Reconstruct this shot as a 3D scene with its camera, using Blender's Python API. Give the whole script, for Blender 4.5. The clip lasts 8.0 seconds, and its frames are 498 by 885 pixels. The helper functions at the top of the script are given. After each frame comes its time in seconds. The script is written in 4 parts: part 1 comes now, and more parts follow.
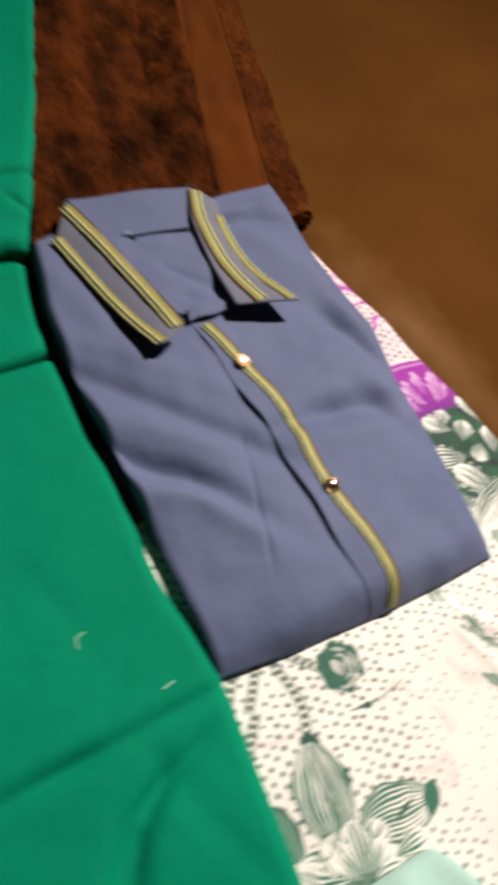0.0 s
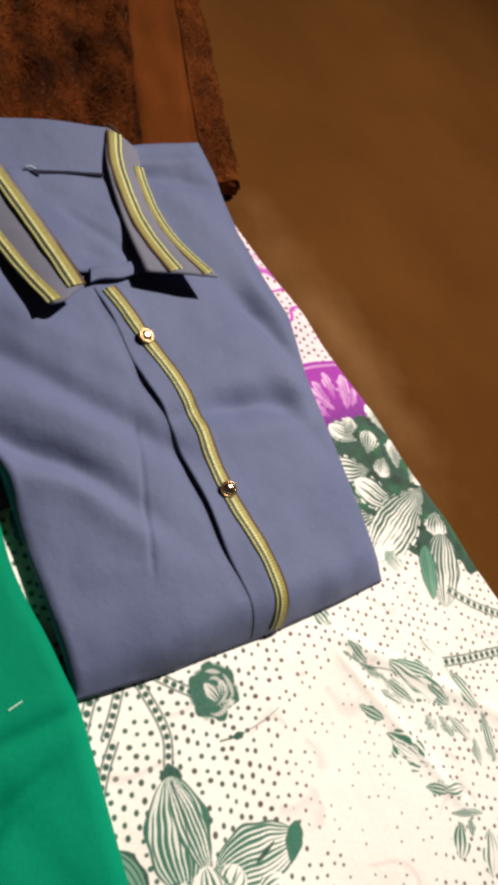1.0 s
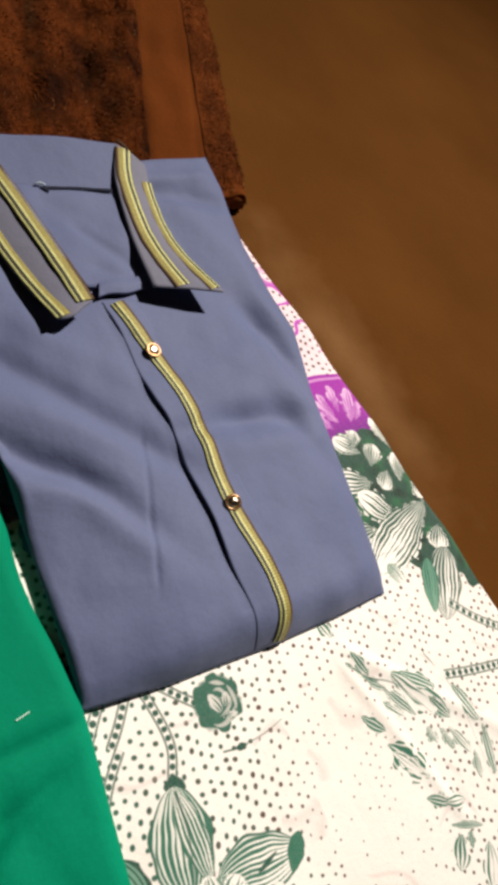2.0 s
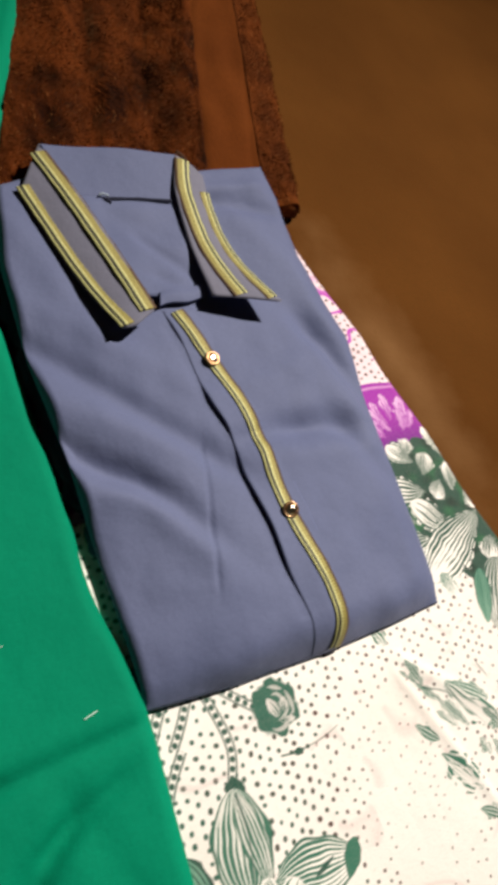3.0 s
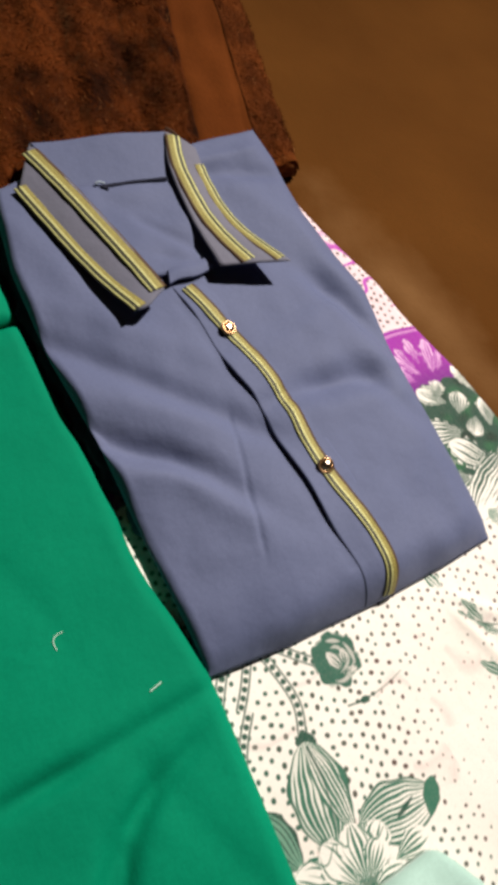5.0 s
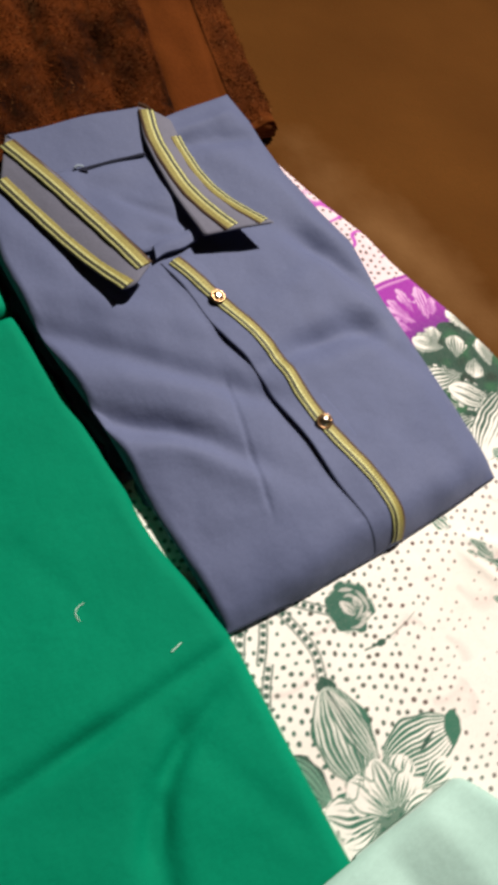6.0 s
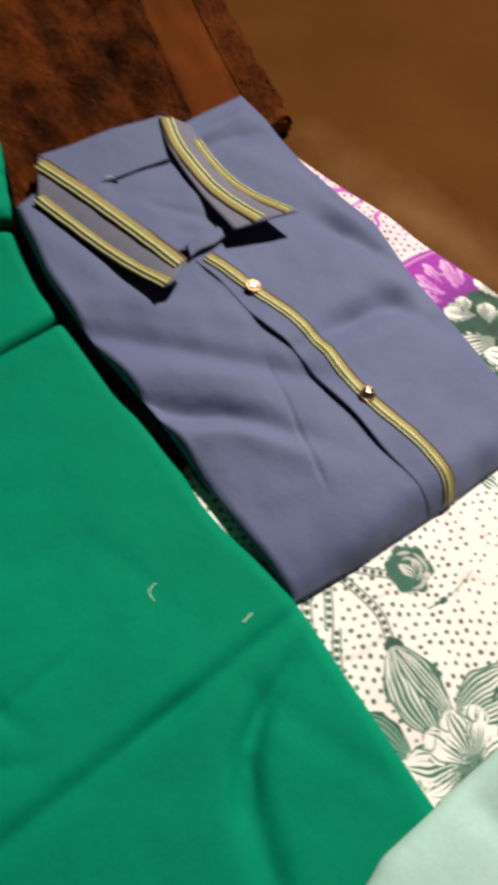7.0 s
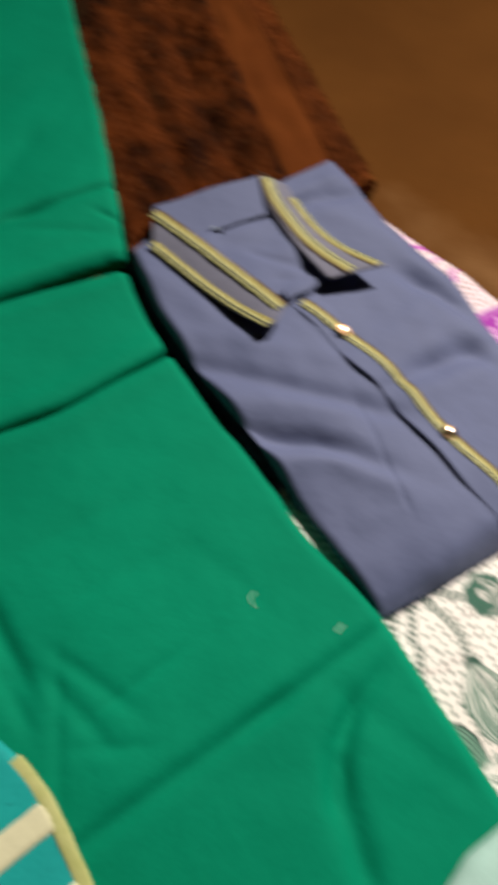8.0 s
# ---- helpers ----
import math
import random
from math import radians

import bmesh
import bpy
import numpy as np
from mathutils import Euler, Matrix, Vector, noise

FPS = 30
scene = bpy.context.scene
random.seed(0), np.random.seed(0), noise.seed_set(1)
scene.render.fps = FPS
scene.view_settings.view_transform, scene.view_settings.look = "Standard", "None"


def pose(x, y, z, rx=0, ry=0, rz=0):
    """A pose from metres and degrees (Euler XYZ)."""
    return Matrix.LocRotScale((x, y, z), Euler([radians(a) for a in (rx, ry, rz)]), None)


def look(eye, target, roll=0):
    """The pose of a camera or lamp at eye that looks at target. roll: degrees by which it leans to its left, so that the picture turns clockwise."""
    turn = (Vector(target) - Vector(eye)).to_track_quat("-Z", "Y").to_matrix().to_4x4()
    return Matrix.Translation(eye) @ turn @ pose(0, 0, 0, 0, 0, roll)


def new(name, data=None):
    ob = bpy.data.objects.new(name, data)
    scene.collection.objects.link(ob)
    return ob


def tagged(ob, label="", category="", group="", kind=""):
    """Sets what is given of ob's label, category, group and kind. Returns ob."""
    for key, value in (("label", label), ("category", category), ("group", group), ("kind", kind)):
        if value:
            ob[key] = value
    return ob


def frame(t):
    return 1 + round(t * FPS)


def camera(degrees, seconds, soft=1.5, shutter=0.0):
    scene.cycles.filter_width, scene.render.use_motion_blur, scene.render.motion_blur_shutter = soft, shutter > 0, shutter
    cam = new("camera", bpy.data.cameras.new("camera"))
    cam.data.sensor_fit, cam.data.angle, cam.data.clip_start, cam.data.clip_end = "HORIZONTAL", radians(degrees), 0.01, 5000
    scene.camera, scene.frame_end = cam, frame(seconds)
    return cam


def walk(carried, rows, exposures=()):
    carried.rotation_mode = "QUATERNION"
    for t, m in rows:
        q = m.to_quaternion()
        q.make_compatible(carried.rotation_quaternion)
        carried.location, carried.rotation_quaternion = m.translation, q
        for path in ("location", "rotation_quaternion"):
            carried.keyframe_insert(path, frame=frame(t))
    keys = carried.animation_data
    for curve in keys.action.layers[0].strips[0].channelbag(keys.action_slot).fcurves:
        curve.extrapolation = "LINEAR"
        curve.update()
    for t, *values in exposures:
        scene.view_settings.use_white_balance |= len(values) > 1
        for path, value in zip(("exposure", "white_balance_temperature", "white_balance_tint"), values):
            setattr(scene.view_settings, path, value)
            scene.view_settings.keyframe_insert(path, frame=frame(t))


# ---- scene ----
cam = camera(39.2, 8.0, soft=4.7, shutter=0.8)

PATH = [
    (0, (-0.129, -0.074, 0.465), (0.695, 0.755, -1.157), 22.7),
    (0.5, (-0.11, -0.041, 0.43), (0.921, 0.628, -1.149), 37.9),
    (1, (-0.109, -0.033, 0.426), (0.983, 0.586, -1.131), 42.5),
    (2.3, (-0.116, -0.027, 0.436), (0.959, 0.624, -1.12), 41.9),
    (2.5, (-0.125, -0.025, 0.436), (0.925, 0.654, -1.125), 41.3),
    (3, (-0.133, -0.02, 0.434), (0.882, 0.648, -1.154), 40.7),
    (3.5, (-0.138, -0.024, 0.425), (0.804, 0.628, -1.215), 37.2),
    (4, (-0.132, -0.03, 0.432), (0.774, 0.66, -1.212), 32.8),
    (4.5, (-0.129, -0.028, 0.435), (0.772, 0.654, -1.215), 31.5),
    (4.7, (-0.128, -0.029, 0.436), (0.771, 0.651, -1.216), 30.9),
    (5.8, (-0.11, -0.048, 0.443), (0.682, 0.565, -1.288), 24.4),
    (6, (-0.112, -0.05, 0.45), (0.669, 0.581, -1.28), 22.2),
    (6.5, (-0.123, -0.062, 0.441), (0.599, 0.569, -1.314), 15.4),
    (7, (-0.138, -0.065, 0.457), (0.574, 0.631, -1.278), 12.3),
    (7.5, (-0.186, -0.066, 0.47), (0.46, 0.79, -1.218), 8.6),
    (7.8, (-0.203, -0.062, 0.484), (0.406, 0.863, -1.181), 6.3),
    (8, (-0.208, -0.066, 0.486), (0.503, 0.768, -1.188), 10.9),
]
walk(cam, [(t, look(e, a, r)) for t, e, a, r in PATH])

# ---- light ----
world = bpy.data.worlds.new("world")
scene.world = world
world.use_nodes = True
world.node_tree.nodes["Background"].inputs[0].default_value = (1.0, 0.93, 0.85, 1)
world.node_tree.nodes["Background"].inputs[1].default_value = 0.05

LAMP = (1.5, 0.85, 2.0)
bulb = bpy.data.lights.new("room_bulb", "AREA")
bulb.shape, bulb.size, bulb.energy, bulb.color = "DISK", 0.16, 20.2, (1.0, 0.9, 0.785)
bulb.spread = radians(80)
bulb_ob = new("room_bulb", bulb)
bulb_ob.matrix_world = look(LAMP, (0.04, 0.02, 0.0))


# ---- materials ----
def nodes_of(name):
    m = bpy.data.materials.new(name)
    m.use_nodes = True
    nt = m.node_tree
    return m, nt, nt.nodes, nt.links, nt.nodes["Principled BSDF"]


def tex_noise(nt, scale, detail=4, stretch=(1, 1, 1), turn=0.0):
    co = nt.nodes.new("ShaderNodeTexCoord")
    mp = nt.nodes.new("ShaderNodeMapping")
    mp.inputs["Scale"].default_value = stretch
    mp.inputs["Rotation"].default_value = (0, 0, radians(turn))
    no = nt.nodes.new("ShaderNodeTexNoise")
    no.inputs["Scale"].default_value, no.inputs["Detail"].default_value = scale, detail
    nt.links.new(co.outputs["Object"], mp.inputs["Vector"])
    nt.links.new(mp.outputs["Vector"], no.inputs["Vector"])
    return no.outputs["Fac"]


def mixed(nt, fac, a, b):
    mx = nt.nodes.new("ShaderNodeMix")
    mx.data_type = "RGBA"
    for socket, value in ((mx.inputs[0], fac), (mx.inputs[6], a), (mx.inputs[7], b)):
        if isinstance(value, (float, int)):
            socket.default_value = value
        elif isinstance(value, tuple):
            socket.default_value = (*value, 1)
        else:
            nt.links.new(value, socket)
    return mx.outputs[2]


def ramped(nt, fac, stops, mode="LINEAR"):
    cr = nt.nodes.new("ShaderNodeValToRGB")
    cr.color_ramp.interpolation = mode
    els = cr.color_ramp.elements
    while len(els) < len(stops):
        els.new(0.5)
    for e, (p, c) in zip(els, stops):
        e.position, e.color = p, (*c, 1) if isinstance(c, tuple) else (c, c, c, 1)
    nt.links.new(fac, cr.inputs[0])
    return cr.outputs[0]


def bumped(nt, heights, shader):
    """heights: pairs of a height socket and its distance in metres."""
    last = None
    for h, d in heights:
        b = nt.nodes.new("ShaderNodeBump")
        b.inputs["Distance"].default_value = d
        b.inputs["Strength"].default_value = 1.0
        nt.links.new(h, b.inputs["Height"])
        if last:
            nt.links.new(last, b.inputs["Normal"])
        last = b.outputs["Normal"]
    nt.links.new(last, shader.inputs["Normal"])


def cloth(name, low, high, rough=0.8, sheen=0.2, weave=0.00012, patch=9, grain=900, turn=0.0, tint=None, spec=0.2):
    m, nt, nd, ln, bs = nodes_of(name)
    big = ramped(nt, tex_noise(nt, patch, 3), [(0.3, 0.0), (0.7, 1.0)])
    col = mixed(nt, big, low, high)
    fine = tex_noise(nt, grain, 2, (1, 0.25, 1), turn)
    cross = tex_noise(nt, grain, 2, (0.25, 1, 1), turn)
    speck = nd.new("ShaderNodeMath")
    speck.operation = "MULTIPLY"
    ln.new(fine, speck.inputs[0])
    ln.new(cross, speck.inputs[1])
    dark = tuple(c * 0.72 for c in low)
    thread = ramped(nt, speck.outputs[0], [(0.12, 1.0), (0.34, 0.0)])
    weak = nd.new("ShaderNodeMath")
    weak.operation = "MULTIPLY"
    weak.inputs[1].default_value = 0.22
    ln.new(thread, weak.inputs[0])
    col = mixed(nt, weak.outputs[0], col, dark)
    ln.new(col, bs.inputs["Base Color"])
    bs.inputs["Roughness"].default_value = rough
    bs.inputs["Sheen Weight"].default_value = sheen
    bs.inputs["Sheen Roughness"].default_value = 0.5
    if tint:
        bs.inputs["Sheen Tint"].default_value = (*tint, 1)
    bs.inputs["Specular IOR Level"].default_value = spec
    bumped(nt, [(speck.outputs[0], weave), (tex_noise(nt, 45, 4), 0.0012)], bs)
    return m


M_SHIRT = cloth("slate_blue_cotton", (0.1, 0.121, 0.23), (0.122, 0.144, 0.258), 0.7, 0.2, tint=(0.7, 0.75, 1.0))
# darker copy of the shirt cotton, with the shade under its front painted in
M_UNDER = cloth("shaded_shirt_cotton", (0.05, 0.06, 0.12), (0.07, 0.08, 0.15), 0.75, 0.1)
M_STRIP = cloth("grey_collar_lining", (0.135, 0.14, 0.2), (0.165, 0.165, 0.225), 0.75, 0.2)
M_GREEN = cloth("emerald_cotton", (0.0003, 0.195, 0.105), (0.0006, 0.24, 0.131), 0.75, 0.0, patch=6, spec=0.05)
M_TEAL = cloth("teal_cotton", (0.004, 0.29, 0.28), (0.006, 0.36, 0.34), 0.7, 0.15)
M_SEAM = cloth("dark_teal_stitching", (0.002, 0.12, 0.12), (0.003, 0.15, 0.15), 0.8, 0.0)
M_CREAM = cloth("cream_cotton", (0.62, 0.62, 0.38), (0.72, 0.7, 0.48), 0.8, 0.1)
M_TRIM = cloth("lime_cream_binding", (0.42, 0.45, 0.16), (0.55, 0.56, 0.25), 0.8, 0.1, patch=60)
M_MINT = cloth("pale_mint_cotton", (0.38, 0.6, 0.55), (0.46, 0.68, 0.63), 0.8, 0.2)
M_LINT = cloth("white_thread", (0.5, 0.74, 0.65), (0.6, 0.8, 0.72), 0.6, 0.2)
M_TAIL = cloth("brown_braid_back", (0.03, 0.011, 0.005), (0.05, 0.02, 0.008), 0.8, 0.0)
# near-black cloth that stands in for the shade inside the neck seam
M_GAP = cloth("painted_seam_shade", (0.012, 0.014, 0.03), (0.016, 0.018, 0.036), 0.9, 0.0)
M_LOOP = cloth("pale_blue_tape", (0.24, 0.3, 0.4), (0.3, 0.36, 0.46), 0.7, 0.2)
M_WALL = cloth("plaster", (0.62, 0.57, 0.48), (0.7, 0.64, 0.55), 0.9, 0.0, patch=2, grain=120)


def plush(name, low, high, smooth=False):
    m, nt, nd, ln, bs = nodes_of(name)
    nap = tex_noise(nt, 24, 8, (1, 0.7, 1), 15)
    fine = tex_noise(nt, 420, 3, (1, 0.5, 1), 15)
    col = mixed(nt, ramped(nt, nap, [(0.36, 0.0), (0.62, 1.0)]), low, high)
    col = mixed(nt, ramped(nt, fine, [(0.35, 0.25), (0.6, 0.0)]), col, tuple(c * 0.6 for c in low))
    ln.new(col, bs.inputs["Base Color"])
    bs.inputs["Roughness"].default_value = 0.85
    bs.inputs["Sheen Weight"].default_value = 0.15
    bs.inputs["Sheen Roughness"].default_value = 0.4
    bs.inputs["Sheen Tint"].default_value = (1.0, 0.55, 0.25, 1)
    bs.inputs["Specular IOR Level"].default_value = 0.04
    if smooth:
        bumped(nt, [(fine, 0.0004)], bs)
    else:
        bumped(nt, [(fine, 0.0006), (tex_noise(nt, 130, 3, (1, 0.6, 1), 15), 0.0016), (nap, 0.003)], bs)
    return m


M_PLUSH = plush("brown_plush", (0.013, 0.0026, 0.0005), (0.1, 0.0225, 0.0036))
M_BORDER = plush("short_brown_plush", (0.055, 0.0125, 0.002), (0.125, 0.031, 0.0055))
M_SATEEN = plush("brown_border_band", (0.095, 0.0235, 0.0036), (0.112, 0.0285, 0.0045), True)
M_PILE = plush("brown_pile", (0.06, 0.0135, 0.0022), (0.15, 0.037, 0.007))


def fleck(m):
    """A few paler fibres among the pile."""
    nt = m.node_tree
    bs = nt.nodes["Principled BSDF"]
    geo = nt.nodes.new("ShaderNodeNewGeometry")
    pick = ramped(nt, geo.outputs["Random Per Island"], [(0.955, 0.0), (0.985, 0.7)])
    old = bs.inputs["Base Color"].links[0].from_socket
    nt.links.new(mixed(nt, pick, old, (0.34, 0.14, 0.05)), bs.inputs["Base Color"])


fleck(M_PILE)


def floor_material():
    m, nt, nd, ln, bs = nodes_of("brown_floor_covering")
    blot = ramped(nt, tex_noise(nt, 5, 5), [(0.3, 0.0), (0.7, 1.0)])
    col = mixed(nt, blot, (0.078, 0.028, 0.0052), (0.105, 0.039, 0.0076))
    fine = tex_noise(nt, 260, 4)
    col = mixed(nt, ramped(nt, fine, [(0.3, 0.4), (0.55, 0.0)]), col, (0.085, 0.035, 0.007))
    # glow along the cloth's edge, painted into the floor colour as a paler patch
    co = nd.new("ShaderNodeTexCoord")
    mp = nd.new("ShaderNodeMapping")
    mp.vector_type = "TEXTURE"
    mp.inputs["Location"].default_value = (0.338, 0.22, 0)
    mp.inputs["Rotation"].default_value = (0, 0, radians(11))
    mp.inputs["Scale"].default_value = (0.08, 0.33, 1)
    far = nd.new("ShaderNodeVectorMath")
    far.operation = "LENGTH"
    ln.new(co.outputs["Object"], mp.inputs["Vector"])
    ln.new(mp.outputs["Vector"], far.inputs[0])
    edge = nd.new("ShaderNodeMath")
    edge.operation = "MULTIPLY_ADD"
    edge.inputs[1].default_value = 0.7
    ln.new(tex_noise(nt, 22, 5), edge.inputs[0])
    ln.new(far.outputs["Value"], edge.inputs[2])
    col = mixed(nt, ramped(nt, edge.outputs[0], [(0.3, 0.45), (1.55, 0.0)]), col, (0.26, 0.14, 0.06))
    ln.new(col, bs.inputs["Base Color"])
    bs.inputs["Roughness"].default_value = 0.95
    bs.inputs["Specular IOR Level"].default_value = 0.05
    bumped(nt, [(fine, 0.0005), (tex_noise(nt, 18, 3), 0.0012)], bs)
    return m


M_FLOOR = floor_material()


def braid_material():
    """Woven gold braid: u runs across the ribbon, v along it in metres."""
    m, nt, nd, ln, bs = nodes_of("gold_green_braid")
    uv = nd.new("ShaderNodeUVMap")
    uv.uv_map = "ribbon"
    sep = nd.new("ShaderNodeSeparateXYZ")
    ln.new(uv.outputs[0], sep.inputs[0])
    olive, pale, black, brown = (0.36, 0.31, 0.075), (0.72, 0.72, 0.3), (0.008, 0.012, 0.008), (0.075, 0.026, 0.01)
    bands = ramped(nt, sep.outputs[0], [(0.0, black), (0.06, pale), (0.14, pale), (0.16, black), (0.34, black), (0.36, pale),
                                        (0.45, pale), (0.51, olive), (0.79, olive), (0.83, brown)])
    rib = nd.new("ShaderNodeMath")
    rib.operation = "SINE"
    mul = nd.new("ShaderNodeMath")
    mul.operation = "MULTIPLY"
    mul.inputs[1].default_value = 2 * math.pi / 0.0021
    ln.new(sep.outputs[1], mul.inputs[0])
    ln.new(mul.outputs[0], rib.inputs[0])
    groove = ramped(nt, rib.outputs[0], [(0.0, 0.4), (0.6, 0.0)])
    col = mixed(nt, groove, bands, (0.07, 0.055, 0.012))
    col = mixed(nt, ramped(nt, tex_noise(nt, 700, 3), [(0.4, 0.3), (0.6, 0.0)]), col, (0.02, 0.017, 0.006))
    ln.new(col, bs.inputs["Base Color"])
    bs.inputs["Roughness"].default_value = 0.6
    bs.inputs["Metallic"].default_value = 0.15
    bs.inputs["Sheen Weight"].default_value = 0.03
    bumped(nt, [(rib.outputs[0], 0.00007), (tex_noise(nt, 900, 2), 0.0002)], bs)
    return m


M_BRAID = braid_material()


def gold_material(name, col, rough):
    m, nt, nd, ln, bs = nodes_of(name)
    worn = ramped(nt, tex_noise(nt, 500, 3), [(0.3, 0.0), (0.7, 1.0)])
    ln.new(mixed(nt, worn, col, tuple(c * 0.7 for c in col)), bs.inputs["Base Color"])
    bs.inputs["Metallic"].default_value = 1.0
    bs.inputs["Roughness"].default_value = rough
    return m


M_GOLD = gold_material("polished_gold", (0.56, 0.35, 0.19), 0.36)
M_STONE = gold_material("faceted_silver_gold", (0.92, 0.78, 0.64), 0.2)


def print_material():
    m, nt, nd, ln, bs = nodes_of("printed_cotton")
    at = nd.new("ShaderNodeAttribute")
    at.attribute_name = "print"
    grain = tex_noise(nt, 900, 2)
    col = mixed(nt, ramped(nt, grain, [(0.3, 0.12), (0.6, 0.0)]), at.outputs["Color"], (0.45, 0.4, 0.36))
    ln.new(col, bs.inputs["Base Color"])
    bs.inputs["Roughness"].default_value = 0.8
    bs.inputs["Specular IOR Level"].default_value = 0.25
    bs.inputs["Sheen Weight"].default_value = 0.1
    bumped(nt, [(grain, 0.0002), (tex_noise(nt, 60, 3), 0.0008)], bs)
    return m


M_PRINT = print_material()


# ---- mesh tools ----
def finish(name, verts, faces, material, smooth=True):
    me = bpy.data.meshes.new(name)
    me.from_pydata(verts, [], faces)
    me.materials.append(material)
    if smooth:
        me.polygons.foreach_set("use_smooth", [True] * len(me.polygons))
    me.update()
    return me


def quads(ny, nx, start=0):
    i, j = np.meshgrid(np.arange(ny - 1), np.arange(nx - 1), indexing="ij")
    a = start + i * nx + j
    return np.stack([a, a + 1, a + nx + 1, a + nx], -1).reshape(-1, 4)


def slab(name, top, bottom, material):
    """A closed cloth from two grids of points (rows, columns, 3) of the same size."""
    ny, nx = top.shape[:2]
    n = ny * nx
    verts = np.concatenate([top.reshape(-1, 3), bottom.reshape(-1, 3)])
    f_top = quads(ny, nx)
    f_bot = quads(ny, nx, n)[:, ::-1]
    rim = [k for k in range(nx)] + [r * nx + nx - 1 for r in range(1, ny)]
    rim += [(ny - 1) * nx + k for k in range(nx - 2, -1, -1)] + [r * nx for r in range(ny - 2, 0, -1)]
    sides = [(b, a, a + n, b + n) for a, b in zip(rim, rim[1:] + rim[:1])]
    return finish(name, verts.tolist(), f_top.tolist() + f_bot.tolist() + sides, material)


def part(name, me, parent, label=""):
    ob = new(name, me)
    if parent:
        ob.parent = parent
        ob.matrix_parent_inverse = parent.matrix_basis.inverted()
    return tagged(ob, label)


def thing(name, place, label, category, group="", kind=""):
    ob = new(name)
    ob.location = place
    ob.empty_display_size = 0.05
    ob.matrix_basis = Matrix.Translation(place)
    return tagged(ob, label, category, group, kind)


def soft_noise(x, y, scale, seed=0.0):
    """Smooth wavy noise from a few turned sines, about -1 to 1."""
    r = np.random.RandomState(int(seed * 10) + 7)
    out = 0.0
    for k in range(7):
        a, f, p = r.uniform(0, 6.28), scale * r.uniform(0.6, 2.0), r.uniform(0, 6.28)
        out = out + np.sin(f * (x * np.cos(a) + y * np.sin(a)) + p) / 3.2
    return out


def along(x, y, a, b):
    """Distance from the segment a-b, signed to its left, and the share along it."""
    ax, ay, dx, dy = a[0], a[1], b[0] - a[0], b[1] - a[1]
    l2 = dx * dx + dy * dy
    t = ((x - ax) * dx + (y - ay) * dy) / l2
    side = ((y - ay) * dx - (x - ax) * dy) / math.sqrt(l2)
    over = np.maximum(np.maximum(-t, t - 1), 0) * math.sqrt(l2)
    return side, t, over


def ridge(x, y, a, b, width, height, fade=0.012):
    side, t, over = along(x, y, a, b)
    return height * np.exp(-(side / width) ** 2 - (over / fade) ** 2)


def spline(points, n):
    """Catmull-Rom through points, n samples evenly in parameter."""
    p = np.array(points, float)
    p = np.vstack([2 * p[0] - p[1], p, 2 * p[-1] - p[-2]])
    s = np.linspace(0, len(points) - 1 - 1e-9, n)
    i = s.astype(int)
    t = (s - i)[:, None]
    a, b, c, d = p[i], p[i + 1], p[i + 2], p[i + 3]
    return 0.5 * (2 * b + (c - a) * t + (2 * a - 5 * b + 4 * c - d) * t ** 2 + (3 * b - a - 3 * c + d) * t ** 3)


def slope_in(d, r):
    """Gentle rise from an edge, flat at distance r."""
    q = np.clip(1 - d / r, 0, 1)
    return 1 - q * q


def ease(d, r):
    """Rounded rise from 0 at an edge to 1 at distance r."""
    q = np.clip(1 - d / r, 0, 1)
    return np.sqrt(np.maximum(1 - q * q, 0))


# ---- the room's shell ----
def box(name, lo, hi, material, label, category):
    bm = bmesh.new()
    bmesh.ops.create_cube(bm, size=1)
    for v in bm.verts:
        v.co = Vector([lo[k] + (v.co[k] + 0.5) * (hi[k] - lo[k]) for k in range(3)])
    me = bpy.data.meshes.new(name)
    bm.to_mesh(me)
    bm.free()
    me.materials.append(material)
    return tagged(new(name, me), label, category, kind="structure")


FLOOR_Z = -0.005
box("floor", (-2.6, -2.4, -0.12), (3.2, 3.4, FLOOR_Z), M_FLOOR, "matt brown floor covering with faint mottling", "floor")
box("ceiling", (-2.6, -2.4, 2.6), (3.2, 3.4, 2.7), M_WALL, "plain cream plaster ceiling", "ceiling")
box("wall_north", (-2.6, 3.4, -0.12), (3.2, 3.52, 2.7), M_WALL, "plain cream plaster wall", "wall")
box("wall_south", (-2.6, -2.52, -0.12), (3.2, -2.4, 2.7), M_WALL, "plain cream plaster wall", "wall")
box("wall_west", (-2.72, -2.52, -0.12), (-2.6, 3.52, 2.7), M_WALL, "plain cream plaster wall", "wall")
box("wall_east", (3.2, -2.52, -0.12), (3.32, 3.52, 2.7), M_WALL, "plain cream plaster wall", "wall")


# ---- printed cloth ----
INK, INK_DARK, INK_PALE = np.array((0.03, 0.16, 0.105)), np.array((0.02, 0.085, 0.06)), np.array((0.16, 0.33, 0.25))
WHITE, PINK = np.array((0.9, 0.88, 0.845)), np.array((0.82, 0.62, 0.72))
PURPLE, PLUM = np.array((0.33, 0.015, 0.37)), np.array((0.12, 0.01, 0.2))


def cloth_right(y):
    return 0.2745 + (0.372 - y) * 0.199 + 0.0065 * np.clip((0.372 - y) / 0.12, 0, 1) - 0.0025 * np.clip((0.1 - y) / 0.15, 0, 1) - 0.00006 / (0.06 + np.abs(y - 0.36)) + 0.0012 * np.sin(y * 55)


